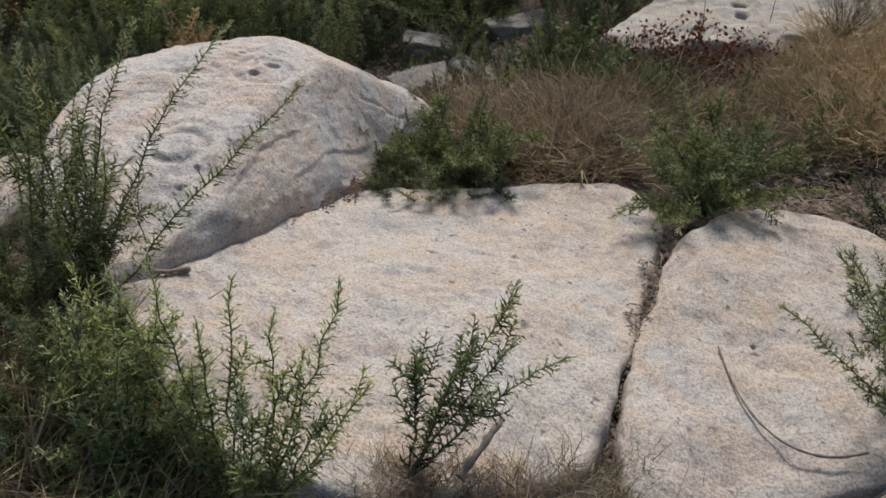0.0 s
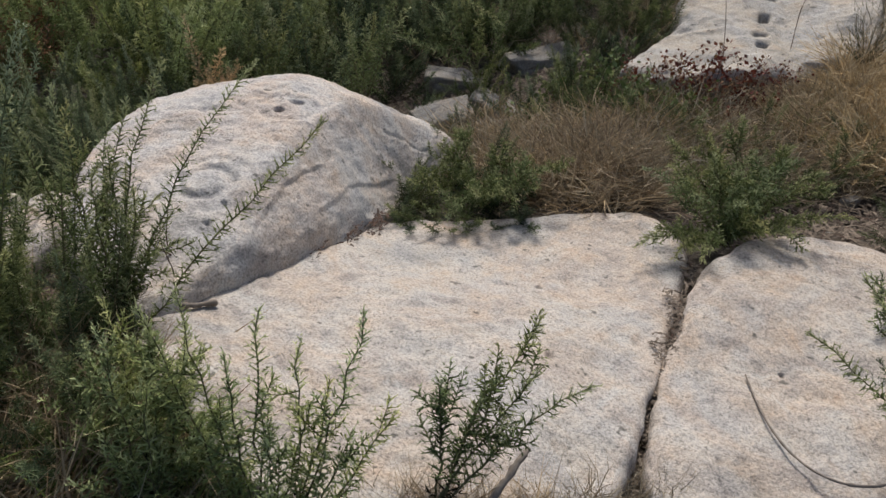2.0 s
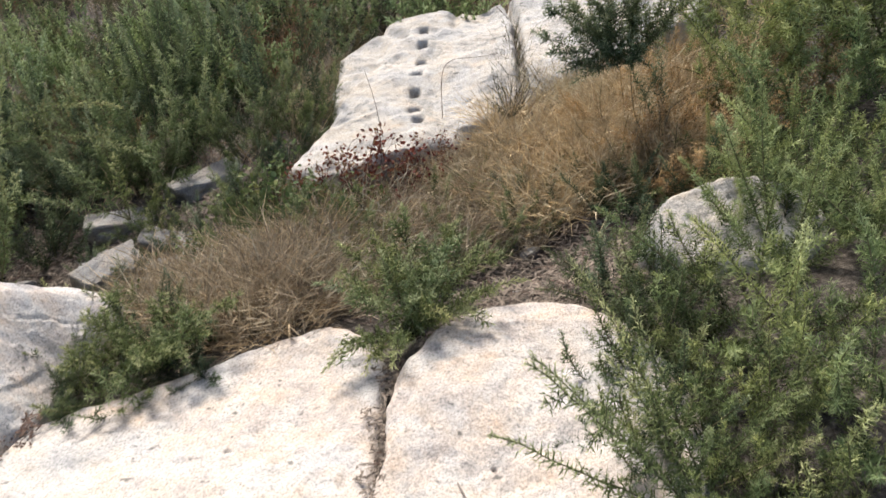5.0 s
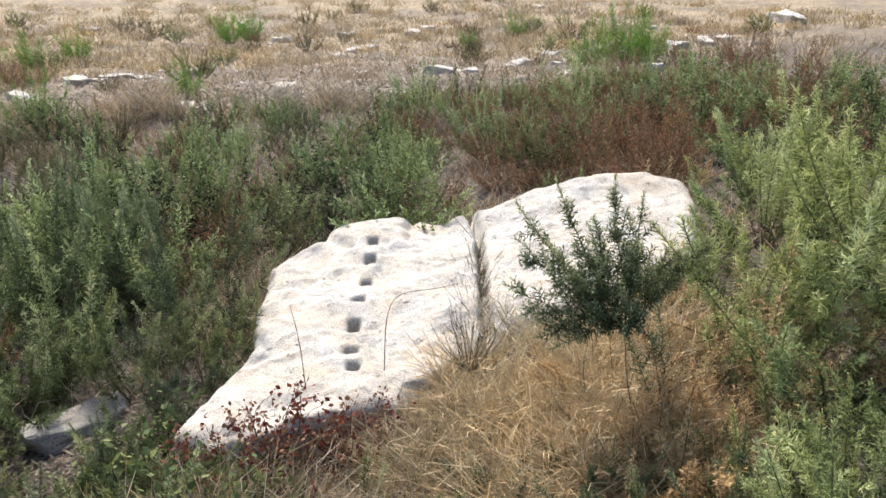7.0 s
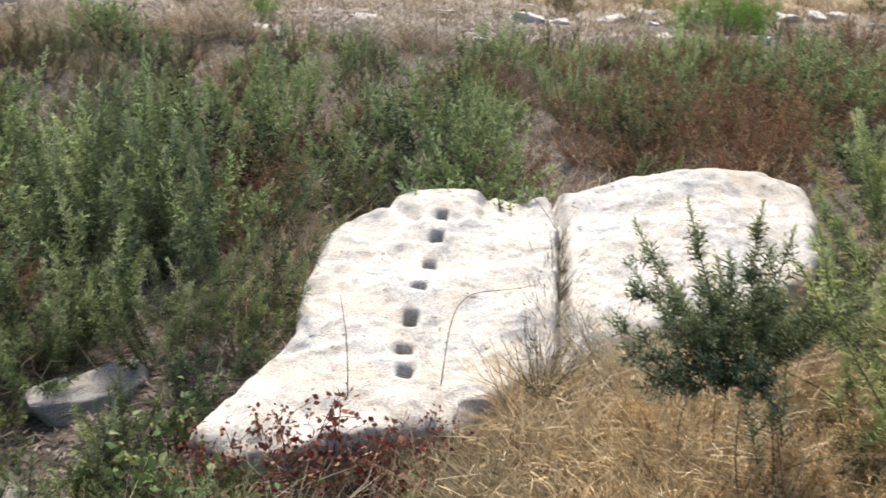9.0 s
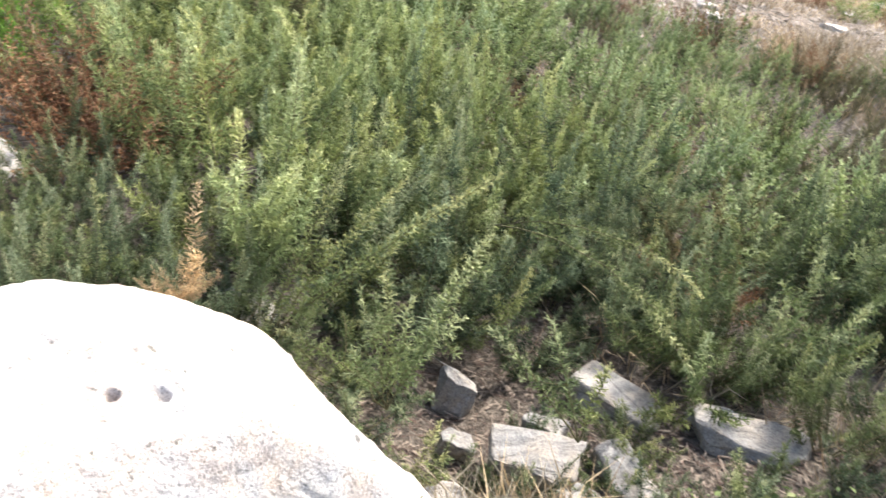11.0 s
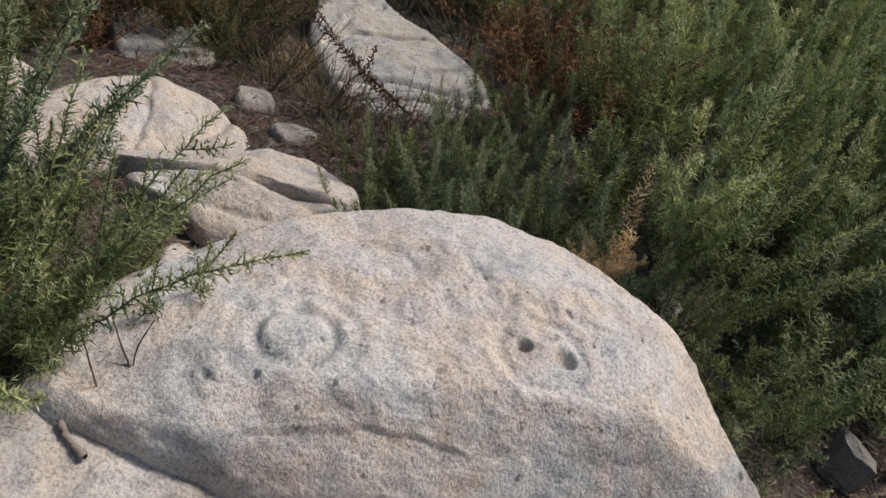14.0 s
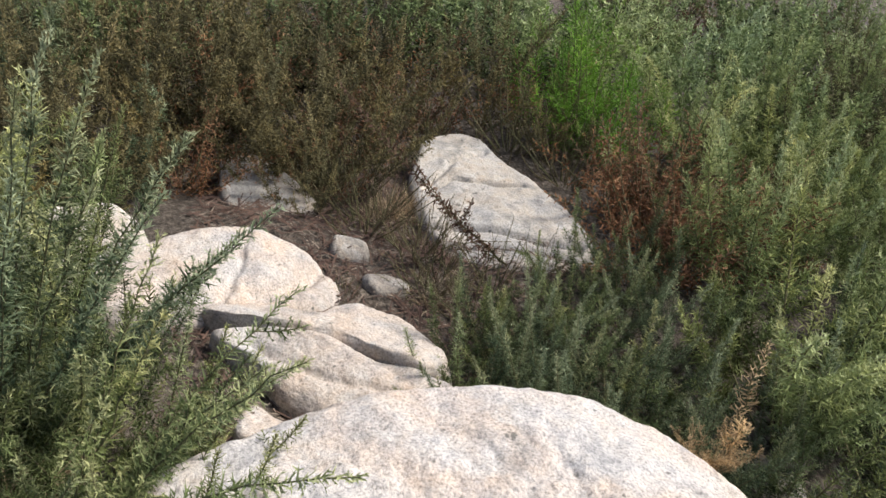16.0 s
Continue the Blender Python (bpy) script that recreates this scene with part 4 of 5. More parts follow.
grown_shoots("gorse_bush", "low gorse sprawling over the top of the crack", [
    (CRACK_FOOT, tip, (0, 0, 0.05), 7) for tip in ((0.3, 1.86, 0.14), (0.44, 1.72, 0.17), (0.7, 1.84, 0.18), (0.66, 1.95, 0.26), (0.5, 2.08, 0.3), (0.8, 2.0, 0.3), (0.36, 2.0, 0.3), (0.88, 1.92, 0.2),
                                                   (0.27, 1.8, 0.15), (0.74, 1.86, 0.16), (0.37, 1.74, 0.16), (0.55, 1.84, 0.28), (0.42, 1.9, 0.27), (0.74, 2.1, 0.28), (0.58, 2.0, 0.34), (0.3, 2.08, 0.24), (0.62, 1.82, 0.22))])
LOW_FOOT = (-0.2, 2.2, -0.02)
grown_shoots("gorse_bush", "low dark gorse trailing over the back of the slab", [
    (LOW_FOOT, (-0.42, 2.02, 0.2), (0, 0, 0.04), 12), (LOW_FOOT, (-0.2, 1.94, 0.2), (0, 0, 0.05), 12), (LOW_FOOT, (-0.34, 2.12, 0.27), (0, 0, 0.03), 12), (LOW_FOOT, (0.0, 2.05, 0.24), (0, 0, 0.03), 12), (LOW_FOOT, (-0.28, 1.86, 0.17), (0, 0, 0.06), 8), (LOW_FOOT, (-0.08, 1.98, 0.17), (0, 0, 0.05), 8), (LOW_FOOT, (0.06, 2.14, 0.2), (0, 0, 0.04), 8),
    (LOW_FOOT, (-0.3, 2.25, 0.26), (0, 0, 0.03), 8), (LOW_FOOT, (-0.12, 2.2, 0.24), (0, 0, 0.02), 8)], mat=SPINES)
FRONT_FOOT = (1.8, 2.9, 0.05)
FRONT_TIPS = [(1.34, 3.0, 0.79), (1.47, 3.02, 0.84), (1.65, 3.0, 0.84), (1.75, 3.0, 0.78), (1.3, 2.98, 0.55), (1.42, 2.94, 0.68), (1.56, 2.95, 0.74), (1.7, 2.9, 0.66), (1.85, 2.98, 0.62), (1.92, 3.04, 0.52),
              (1.4, 2.9, 0.45), (1.55, 2.88, 0.5), (1.5, 3.05, 0.6), (1.62, 3.1, 0.66), (1.36, 3.05, 0.66), (1.78, 3.1, 0.58), (1.68, 2.84, 0.46), (1.95, 2.92, 0.66)]
grown_shoots("gorse_bush", "dark blue-green gorse standing before the drilled boulder",
             [(FRONT_FOOT, (1.62, 2.98, 0.5), (0.03, 0, -0.03), 2), (FRONT_FOOT, (1.8, 2.98, 0.45), (0.03, 0, 0), 2)] + [((1.68, 2.95, 0.36), tip, (0.0, 0, -0.02), 14) for tip in FRONT_TIPS], mat=SPINES_BLUE_SHADE)
MIDDLE_FOOT = (0.6, 2.1, -0.02)
grown_shoots("gorse_bush", "straggling light green gorse behind the crack", [
    (MIDDLE_FOOT, (0.66, 1.97, 0.31), (0, 0, 0.03), 9), (MIDDLE_FOOT, (0.5, 2.2, 0.30), (0, 0, 0.03), 9), (MIDDLE_FOOT, (0.76, 2.2, 0.27), (0, 0, 0.03), 9), (MIDDLE_FOOT, (0.62, 2.35, 0.29), (0, 0, 0.03), 9),
    (MIDDLE_FOOT, (0.4, 2.3, 0.22), (0, 0, 0.03), 8), (MIDDLE_FOOT, (0.85, 2.06, 0.22), (0, 0, 0.04), 8), (MIDDLE_FOOT, (0.54, 2.04, 0.27), (0, 0, 0.02), 8)])

SIDE_FOOT = (-0.73, 2.75, 0.04)
grown_shoots("gorse_bush", "light green gorse shoots rising beside the carved boulder", [
    (SIDE_FOOT, tip, (0, 0, 0.04), 5) for tip in ((-0.75, 2.68, 0.48), (-0.49, 2.68, 0.72), (-0.51, 2.68, 0.50), (-0.83, 2.68, 0.12), (-1.10, 2.68, 0.10), (-0.66, 2.68, 0.47), (-0.81, 2.68, 0.37))])
STONE_FOOT = (-0.30, 3.00, 0.10)
grown_shoots("gorse_bush", "young gorse shoots growing between the grey stones", [
    (STONE_FOOT, tip, (0, 0, 0.02), 4) for tip in ((-0.62, 2.98, 0.27), (-0.47, 2.98, 0.40), (-0.28, 2.98, 0.37))])
HOLLOW_FOOT = (-1.22, 2.72, -0.05)
grown_shoots("gorse_bush", "tall upright gorse shoots behind the carved boulder", [
    (HOLLOW_FOOT, tip, (0, 0, 0.03), 5) for tip in ((-1.56, 2.95, 0.38), (-1.16, 2.95, 0.55), (-0.81, 2.95, 0.56), (-0.67, 2.95, 0.71), (-0.96, 2.95, 0.56), (-1.81, 2.95, 0.26))])
ARCH_FOOT = (-1.01, 3.50, 0.23)
grown_shoots("gorse_bush", "long gorse shoots arching down over the stones", [
    (ARCH_FOOT, (-0.23, 3.50, 0.12), (0.03, 0, 0.12), 4), (ARCH_FOOT, (-0.29, 3.50, 0.36), (0.02, 0, 0.1), 4)])

for x, y, s in ((-1.22, 1.08, 0.85), (-0.98, 0.93, 0.8), (-1.45, 1.0, 0.95), (-1.3, 0.75, 1.0), (-0.98, 0.74, 0.62), (-0.88, 0.92, 0.5), (-1.1, 0.66, 0.63), (-0.95, 0.42, 0.4), (-1.6, 0.75, 1.0), (-1.5, 0.6, 1.15), (-1.75, 0.55, 1.2), (-1.02, 1.02, 0.8), (-1.72, 0.62, 1.2), (-1.12, 0.9, 0.9), (-1.2, 0.85, 1.0), (1.02, 1.22, 0.65), (-1.1, 1.16, 0.8), (-1.55, 1.02, 0.75), (-1.35, 0.95, 1.1), (-1.75, 0.95, 0.9),
                (0.42, 2.75, 0.38), (0.66, 2.55, 0.42), (0.2, 2.95, 0.5), (-0.1, 2.78, 0.4), (-0.36, 2.95, 0.35), (-0.55, 3.28, 0.3), (1.06, 1.5, 0.5), (1.0, 1.36, 0.5), (-1.18, 1.22, 0.75), (0.9, 2.5, 0.3), (1.9, 2.5, 0.6), (1.75, 2.35, 0.5), (0.08, 2.88, 0.4), (-0.25, 2.32, 0.45), (0.78, 2.62, 0.35), (1.18, 2.02, 0.5), (1.2, 2.8, 0.4), (1.42, 2.5, 0.5), (1.5, 2.75, 0.4), (1.1, 2.62, 0.4), (1.6, 2.55, 0.45), (-0.3, 3.42, 0.38), (0.1, 3.3, 0.42), (0.35, 3.0, 0.45),
                (0.72, 2.32, 0.4), (0.55, 2.82, 0.42), (0.9, 2.75, 0.45), (-0.35, 2.5, 0.45), (-0.5, 2.22, 0.42), (-0.1, 3.12, 0.42), (0.15, 3.08, 0.5), (-0.15, 2.25, 0.42), (-0.42, 2.2, 0.4),
                (-0.78, 3.62, 0.6), (-0.3, 3.98, 0.8), (0.15, 3.88, 0.8), (0.4, 3.92, 0.8), (-0.62, 3.95, 0.85), (0.1, 3.42, 0.42), (-0.3, 3.28, 0.36), (0.3, 3.6, 0.5), (1.1, 1.12, 0.6), (1.12, 1.62, 0.55), (1.25, 1.8, 0.6), (1.35, 2.0, 0.45), (1.9, 2.2, 0.75),
                (1.25, 1.35, 0.75), (1.45, 1.65, 0.95), (1.7, 1.9, 0.9), (1.5, 1.25, 1.0), (1.95, 1.6, 1.1), (2.1, 2.35, 1.15), (2.0, 2.0, 1.05), (1.2, 1.05, 0.75), (2.3, 2.75, 1.25)):
    gorse_at(x, y, s, NEAR_PALE if s > 0.6 and (x > 1.15 or y < 0.7) else NEAR, tilt=(rng.normal() * 4, rng.normal() * 4))
for x, y, s in ((2.55, 3.2, 1.35), (2.9, 2.8, 1.4), (2.6, 2.3, 1.2), (3.2, 3.5, 1.4), (3.0, 4.0, 1.0), (3.4, 4.6, 0.9), (3.5, 3.0, 1.4), (2.5, 1.7, 1.1), (3.6, 4.0, 1.0), (2.35, 3.3, 0.8)):
    gorse_at(x, y, s, MID_PALE, tilt=(rng.normal() * 4, rng.normal() * 4))


def open_ground(x, y):
    """Where no gorse grows: the litter between the boulders and round the slabs, and the way that the walker takes."""
    if -1.0 < x < 0.75 and 2.1 < y < 3.85:
        return True
    if x > 0.2 and y < 3.4 and x < 2.0:
        return True
    if -2.8 < x < -1.2 and 1.2 < y < 2.2:
        return True
    if math.hypot(x + 3.6, y - 2.9) < 0.45:
        return True
    return -0.6 < x < 1.2 and y < 2.2


far_rows = []


def scatter(x0, x1, y0, y1, step, kind, s0, s1, keep=1.0, label=GORSE, gap=0.22):
    for y in np.arange(y0, y1, step):
        for x in np.arange(x0, x1, step):
            px, py = x + (rng.random() - 0.5) * step * 0.9, y + (rng.random() - 0.5) * step * 0.9
            if rng.random() > keep or open_ground(px, py) or in_rock(px, py, gap):
                continue
            if kind is FAR:
                far_rows.append((px, py, s0 + (s1 - s0) * rng.random(), 0.7 + 0.6 * rng.random(), rng.random() * 6.28))
                continue
            gorse_at(px, py, s0 + (s1 - s0) * rng.random(), kind, tilt=(rng.normal() * 5, rng.normal() * 5), tall=0.75 + 0.6 * rng.random(), label=label)


for x, y, s, z in ((-0.3, 2.04, 0.5, 0.04), (-0.08, 2.08, 0.45, 0.02), (-0.45, 2.0, 0.45, 0.05), (-0.62, 2.62, 0.5, -0.1), (-0.82, 2.7, 0.5, -0.12), (-0.97, 2.6, 0.45, -0.1), (-1.02, 2.86, 0.6, -0.12), (-1.55, 2.45, 0.6, -0.06), (-1.3, 2.62, 0.58, -0.08), (-1.75, 2.25, 0.5, -0.02), (-1.5, 2.62, 0.6, -0.08)):
    gorse_at(x, y, s, NEAR, z=z, tilt=(14, 0), tall=0.6)
for x, y, s, z in ((-0.76, 0.86, 0.42, 0.3), (-0.6, 0.58, 0.4, 0.22)):
    gorse_at(x, y, s, NEAR, z=z, tilt=(rng.normal() * 5, -8))
# gorse behind the carved boulder and the litter
for x, y, s in ((-1.4, 2.5, 0.75), (-1.62, 2.25, 0.72), (-1.8, 2.15, 0.62), (-1.75, 2.45, 0.7), (-1.66, 1.99, 0.63), (-1.78, 2.17, 0.65), (-1.5, 2.06, 0.63), (-1.56, 2.27, 0.66), (-1.42, 2.2, 0.63), (-1.95, 2.22, 0.63), (-2.05, 2.6, 0.65), (-1.24, 2.66, 0.64), (-1.38, 2.76, 0.68), (-1.88, 2.7, 0.66), (-2.22, 2.66, 0.63), (-2.08, 2.42, 0.63),
                (-1.6, 3.2, 1.0), (-1.15, 3.55, 0.95), (-0.55, 2.9, 0.35)):
    gorse_at(x, y, s, NEAR, tilt=(rng.normal() * 5, rng.normal() * 5))
scatter(-1.7, -0.9, 3.15, 4.1, 0.42, MID, 0.75, 1.1)
scatter(-3.4, -1.7, 3.15, 4.1, 0.42, MID_PALE, 0.75, 1.1)
scatter(-3.4, -0.9, 4.1, 5.0, 0.42, MID_PALE, 0.8, 1.15)
scatter(-1.0, 0.6, 3.95, 4.3, 0.4, MID, 0.7, 1.0)
scatter(-1.0, 0.6, 4.3, 5.2, 0.4, MID, 0.7, 1.05)
scatter(-4.0, 1.7, 5.0, 6.6, 0.4, FAR, 0.7, 1.0)
scatter(1.7, 4.2, 5.0, 6.6, 0.6, FAR, 0.5, 0.75, 0.6)
scatter(-6.0, 6.0, 6.6, 8.8, 0.37, FAR, 0.45, 0.7, 0.9)
scatter(-6.0, -3.4, 2.7, 7.0, 0.5, FAR, 0.9, 1.2)
scatter(-4.6, -2.5, -0.6, 1.0, 0.5, MID, 0.8, 1.1, 0.8)
scatter(-5.6, -3.6, 0.4, 2.7, 0.5, FAR, 0.9, 1.3, 0.8)
scatter(4.0, 6.4, 3.0, 9.0, 0.6, FAR, 0.7, 1.0, 0.45)
for x, y, s in ((-3.0, 1.75, 0.9), (-3.2, 1.45, 0.9), (-2.75, 1.6, 0.5), (-3.25, 1.1, 0.9), (-2.6, 0.85, 0.8), (-2.45, 0.65, 0.9), (-3.5, 1.8, 1.0), (-3.4, 2.75, 0.7), (-3.6, 1.3, 1.1), (-2.95, 0.6, 1.0), (-4.0, 1.9, 1.2), (-3.85, 2.5, 1.0), (-2.85, 3.1, 0.8), (0.75, 5.3, 0.8), (2.8, 6.0, 0.9), (-0.8, 4.8, 0.8)):
    gorse_at(x, y, s, DUSKY, label="half-dead olive and brown gorse bush", group="dusky gorse bushes")
thicket("gorse_thicket", "wide thicket of green gorse behind the boulders", FAR + FAR[:2] + DUSKY[:1] + DEAD[:1], far_rows)
for x, y, s in ((-3.0, 0.75, 1.1), (-3.25, 1.15, 1.2), (-3.1, 1.55, 0.9), (-3.6, 0.9, 1.3), (-3.7, 1.6, 1.2), (-2.75, 0.95, 0.7), (-4.2, 1.2, 1.4)):
    gorse_at(x, y, s, DUSKY, label="half-dead olive and brown gorse bush", group="dusky gorse bushes")
scatter_rows = [(-9 + 20 * rng.random(), 10.5 + 15 * rng.random(), 0.4 + 0.6 * rng.random(), 0.8, rng.random() * 6.28) for _ in range(105)]
thicket("scattered_gorse", "scattered low bushes of the clearing", FAR[:1] + DUSKY + DEAD[:1], scatter_rows)
HEATHER = [gorse_meshes(480 + k, 0.3, 0.4, 8, 4, 4, 0.013, 0.016, 0.012, 0.0011, 2, DARK_LEAF, 0.15, 0.2) for k in range(2)]
for x, y, s in ((-2.45, 1.95, 0.7), (-2.3, 2.02, 0.6), (-2.6, 1.78, 0.7), (-2.25, 2.2, 0.6), (-2.55, 2.0, 0.6), (-2.12, 2.1, 0.6), (-2.2, 1.95, 0.55), (-2.75, 1.85, 0.8), (-2.9, 1.7, 0.8), (-2.0, 2.2, 0.6), (-2.3, 2.4, 0.5), (-2.15, 1.68, 0.3),
                (-3.5, 2.55, 1.0), (-3.55, 2.2, 1.1), (-3.2, 2.75, 0.9)):
    place(HEATHER[int(rng.integers(2))], "heather", "dark brown dead heather twigs beside the slabs", x, y, s, rng.random() * 360, "heather", "dead heather")
DEADLABEL = "dead reddish-brown gorse bush"
for x, y, s in ((-2.6, 3.3, 1.0), (-2.9, 3.0, 0.8), (-3.3, 1.75, 0.9), (-3.0, 1.6, 0.7), (-2.9, 1.1, 0.8), (-3.6, 1.2, 1.2), (0.15, 5.2, 0.9), (0.4, 5.6, 0.8), (2.6, 6.6, 1.0), (3.2, 6.2, 1.0), (3.5, 6.1, 1.1), (3.8, 6.8, 1.1), (4.4, 6.4, 1.1), (4.6, 7.7, 1.1), (2.05, 8.0, 0.8), (0.7, 6.4, 0.9), (4.5, 5.3, 1.2), (1.6, 7.0, 0.7), (2.4, 5.9, 0.8), (-0.6, 4.5, 0.75), (-2.6, 3.05, 1.2), (-2.4, 2.9, 1.05), (-2.68, 2.92, 1.1), (5.4, 7.6, 1.2), (3.6, 8.5, 0.9), (2.9, 8.3, 0.8), (4.3, 8.4, 1.0), (5.2, 6.6, 1.2),
                (0.53, 8.4, 0.9), (5.1, 9.5, 1.1), (7.3, 10.3, 1.2), (-1.6, 12.6, 1.0), (6.0, 7.0, 1.2), (6.2, 9.8, 1.1), (-2.0, 13.2, 1.0), (5.6, 8.4, 1.1),
                (3.15, 5.4, 1.2), (2.7, 5.7, 1.0), (3.6, 5.9, 1.2), (3.31, 6.76, 1.3), (4.1, 6.9, 1.3), (5.8, 7.4, 1.4), (4.9, 6.1, 1.3), (3.0, 7.4, 1.2), (4.0, 7.8, 1.2), (2.2, 7.6, 0.9), (4.9, 7.3, 1.1), (-1.6, 8.3, 1.0), (-2.6, 8.6, 1.0), (0.2, 7.6, 0.8), (3.3, 5.4, 0.8), (-3.9, 2.1, 1.2), (-4.0, 2.9, 1.0)):
    place(DEAD[int(rng.integers(2))], "gorse_bush", DEADLABEL, x, y, s, rng.random() * 360, group="dead gorse bushes")
place(DRYGOLD, "gorse_bush", "dried orange gorse sprig behind the carved boulder", -1.14, 2.4, 0.34, 40, z=0.3)
DRY_FOOT = (-1.24, 2.5, 0.2)
grown_shoots("gorse_bush", "single withered orange gorse shoot", [(DRY_FOOT, (-1.3, 2.55, 0.5), (0, 0, 0.01), 0), (DRY_FOOT, (-1.12, 2.42, 0.44), (0, 0, 0.01), 0)], mat=ORANGE)
for x, y, s in ((1.7, 2.75, 0.6), (2.1, 3.45, 0.7), (1.95, 2.75, 0.6), (2.4, 3.0, 1.1), (1.55, 2.7, 0.5), (1.8, 2.6, 0.55), (2.0, 3.1, 0.7), (2.15, 2.9, 0.8), (1.45, 2.9, 0.5), (1.65, 3.2, 0.6), (2.9, 4.75, 0.9), (1.75, 2.72, 0.9), (1.7, 2.95, 0.8), (1.8, 2.5, 0.8), (1.6, 2.6, 0.7)):
    place(DRYGOLD, "gorse_bush", "withered orange-brown gorse beside the drilled boulder", x, y, s * 1.15, rng.random() * 360, group="dead gorse bushes")
for x, y, s in ((0.38, 10.4, 0.8), (-0.95, 9.1, 1.0), (1.25, 19.0, 1.4), (1.7, 19.6, 1.3), (6.3, 11.6, 1.5), (6.8, 11.9, 1.4), (5.9, 11.9, 1.2), (-1.5, 17.2, 1.1), (-2.1, 16.0, 1.2), (6.9, 17.4, 0.9), (5.5, 16.3, 0.7), (-3.75, 2.95, 1.25), (-2.4, 14.0, 0.9), (-3.5, 2.98, 1.2)):
    place(PINELET[int(rng.integers(2))], "pine_sapling", "small bright green pine sapling", x, y, s, rng.random() * 360, "pine sapling", "pine saplings", tall=1.1)


# ---- dry grass, bramble, litter ----
def blades(r, n, radius, height, width, lean=0.6):
    a, q = r.random(n) * math.tau, radius * np.sqrt(r.random(n))
    base = np.stack([np.cos(a) * q, np.sin(a) * q, np.zeros(n)], -1)
    d = np.stack([r.normal(size=n) * lean + np.cos(a) * 0.3, r.normal(size=n) * lean + np.sin(a) * 0.3, np.ones(n)], -1)
    h = height * (0.4 + 0.7 * r.random((n, 1)))
    p1 = base + unit(d) * h * 0.55
    d2 = d + np.stack([r.normal(size=n) * 0.6, r.normal(size=n) * 0.6, -0.5 * np.ones(n)], -1)
    p2 = p1 + unit(d2) * h * 0.5
    side = unit(np.cross(d, r.normal(size=(n, 3)))) * width
    v = np.concatenate([base - side, base + side, p1 - side * 0.7, p1 + side * 0.7, p2])
    i = np.arange(n)
    f = np.concatenate([np.stack([i, i + n, i + 3 * n], -1), np.stack([i, i + 3 * n, i + 2 * n], -1), np.stack([i + 2 * n, i + 3 * n, i + 4 * n], -1)])
    return v, f


GRASS = {}
for key, mat, n, rad, h in (("gold", STRAW_GOLD, 330, 0.2, 0.36), ("dull", STRAW_DULL, 380, 0.2, 0.3), ("green", GREEN_GRASS, 260, 0.16, 0.24)):
    GRASS[key] = [mesh_from("grass_tuft", *blades(np.random.default_rng(500 + k + n), n, rad, h, 0.0029, 0.85), mat) for k in range(3)]


def tuft(kind, x, y, s, label, z=None):
    ob = new("grass_tuft", GRASS[kind][int(rng.integers(3))])
    gz = float(ground_z(x, y)) if z is None else z
    ob.matrix_basis = pose(x, y, gz - 0.01, rng.normal() * 5, rng.normal() * 5, rng.random() * 360) @ Matrix.Diagonal((s, s, s, 1))
    return tagged(ob, label, "grass", "grass tufts")


def tufts(kind, n, x0, x1, y0, y1, s0, s1, label, margin=0.03):
    for _ in range(n):
        x, y = x0 + (x1 - x0) * rng.random(), y0 + (y1 - y0) * rng.random()
        if not in_rock(x, y, margin):
            tuft(kind, x, y, s0 + (s1 - s0) * rng.random(), label)


GOLD, DULL = "tuft of golden dry grass", "tangled tuft of dull brown dead grass"
tufts("gold", 40, 0.9, 1.9, 2.7, 3.4, 0.5, 0.85, GOLD)
tufts("gold", 12, 1.6, 2.3, 3.2, 3.6, 0.5, 0.8, GOLD)
tufts("dull", 16, -0.3, 0.5, 2.3, 2.95, 0.6, 1.0, DULL)
tufts("dull", 8, 0.5, 0.8, 2.45, 2.9, 0.6, 0.9, DULL)
tufts("gold", 8, -0.2, 0.5, 2.35, 2.8, 0.5, 0.8, GOLD)
tufts("dull", 10, 0.5, 1.3, 2.5, 3.2, 0.6, 1.0, DULL)
tufts("dull", 26, -0.3, 0.3, 2.3, 2.75, 0.6, 0.95, DULL)
tufts("green", 8, 0.3, 1.2, 2.5, 3.2, 0.6, 0.9, "small tuft of fresh green grass")
tufts("dull", 14, -0.9, 0.2, 0.15, 0.6, 0.6, 0.9, DULL)
tufts("gold", 10, -1.2, -0.5, 0.1, 0.6, 0.5, 0.9, GOLD)
tufts("dull", 14, -0.1, 0.35, 0.62, 0.8, 0.4, 0.65, DULL)
for x, y, z in ((0.22, 0.88, 0.12), (0.25, 0.95, 0.12), (0.2, 0.82, 0.14), (0.12, 0.82, 0.2), (0.02, 0.78, 0.24), (-0.18, 0.73, 0.28), (-0.1, 0.75, 0.27), (-0.24, 0.7, 0.28)):
    tuft("dull", x, y, 0.35, DULL, z)
tufts("dull", 22, -1.15, -0.66, 0.45, 0.85, 0.8, 1.15, DULL)
tufts("green", 8, -1.0, -0.6, 0.5, 0.8, 0.8, 1.2, "small tuft of fresh green grass")
tufts("dull", 12, 0.3, 1.2, 0.5, 0.85, 0.4, 0.8, DULL)
tufts("dull", 10, 0.3, 0.75, 4.4, 5.2, 0.8, 1.2, DULL)
tufts("dull", 12, -3.0, 6.0, 8.8, 9.8, 1.2, 1.8, DULL)
tufts("dull", 6, -3.1, -2.2, 1.0, 2.1, 0.35, 0.5, DULL)


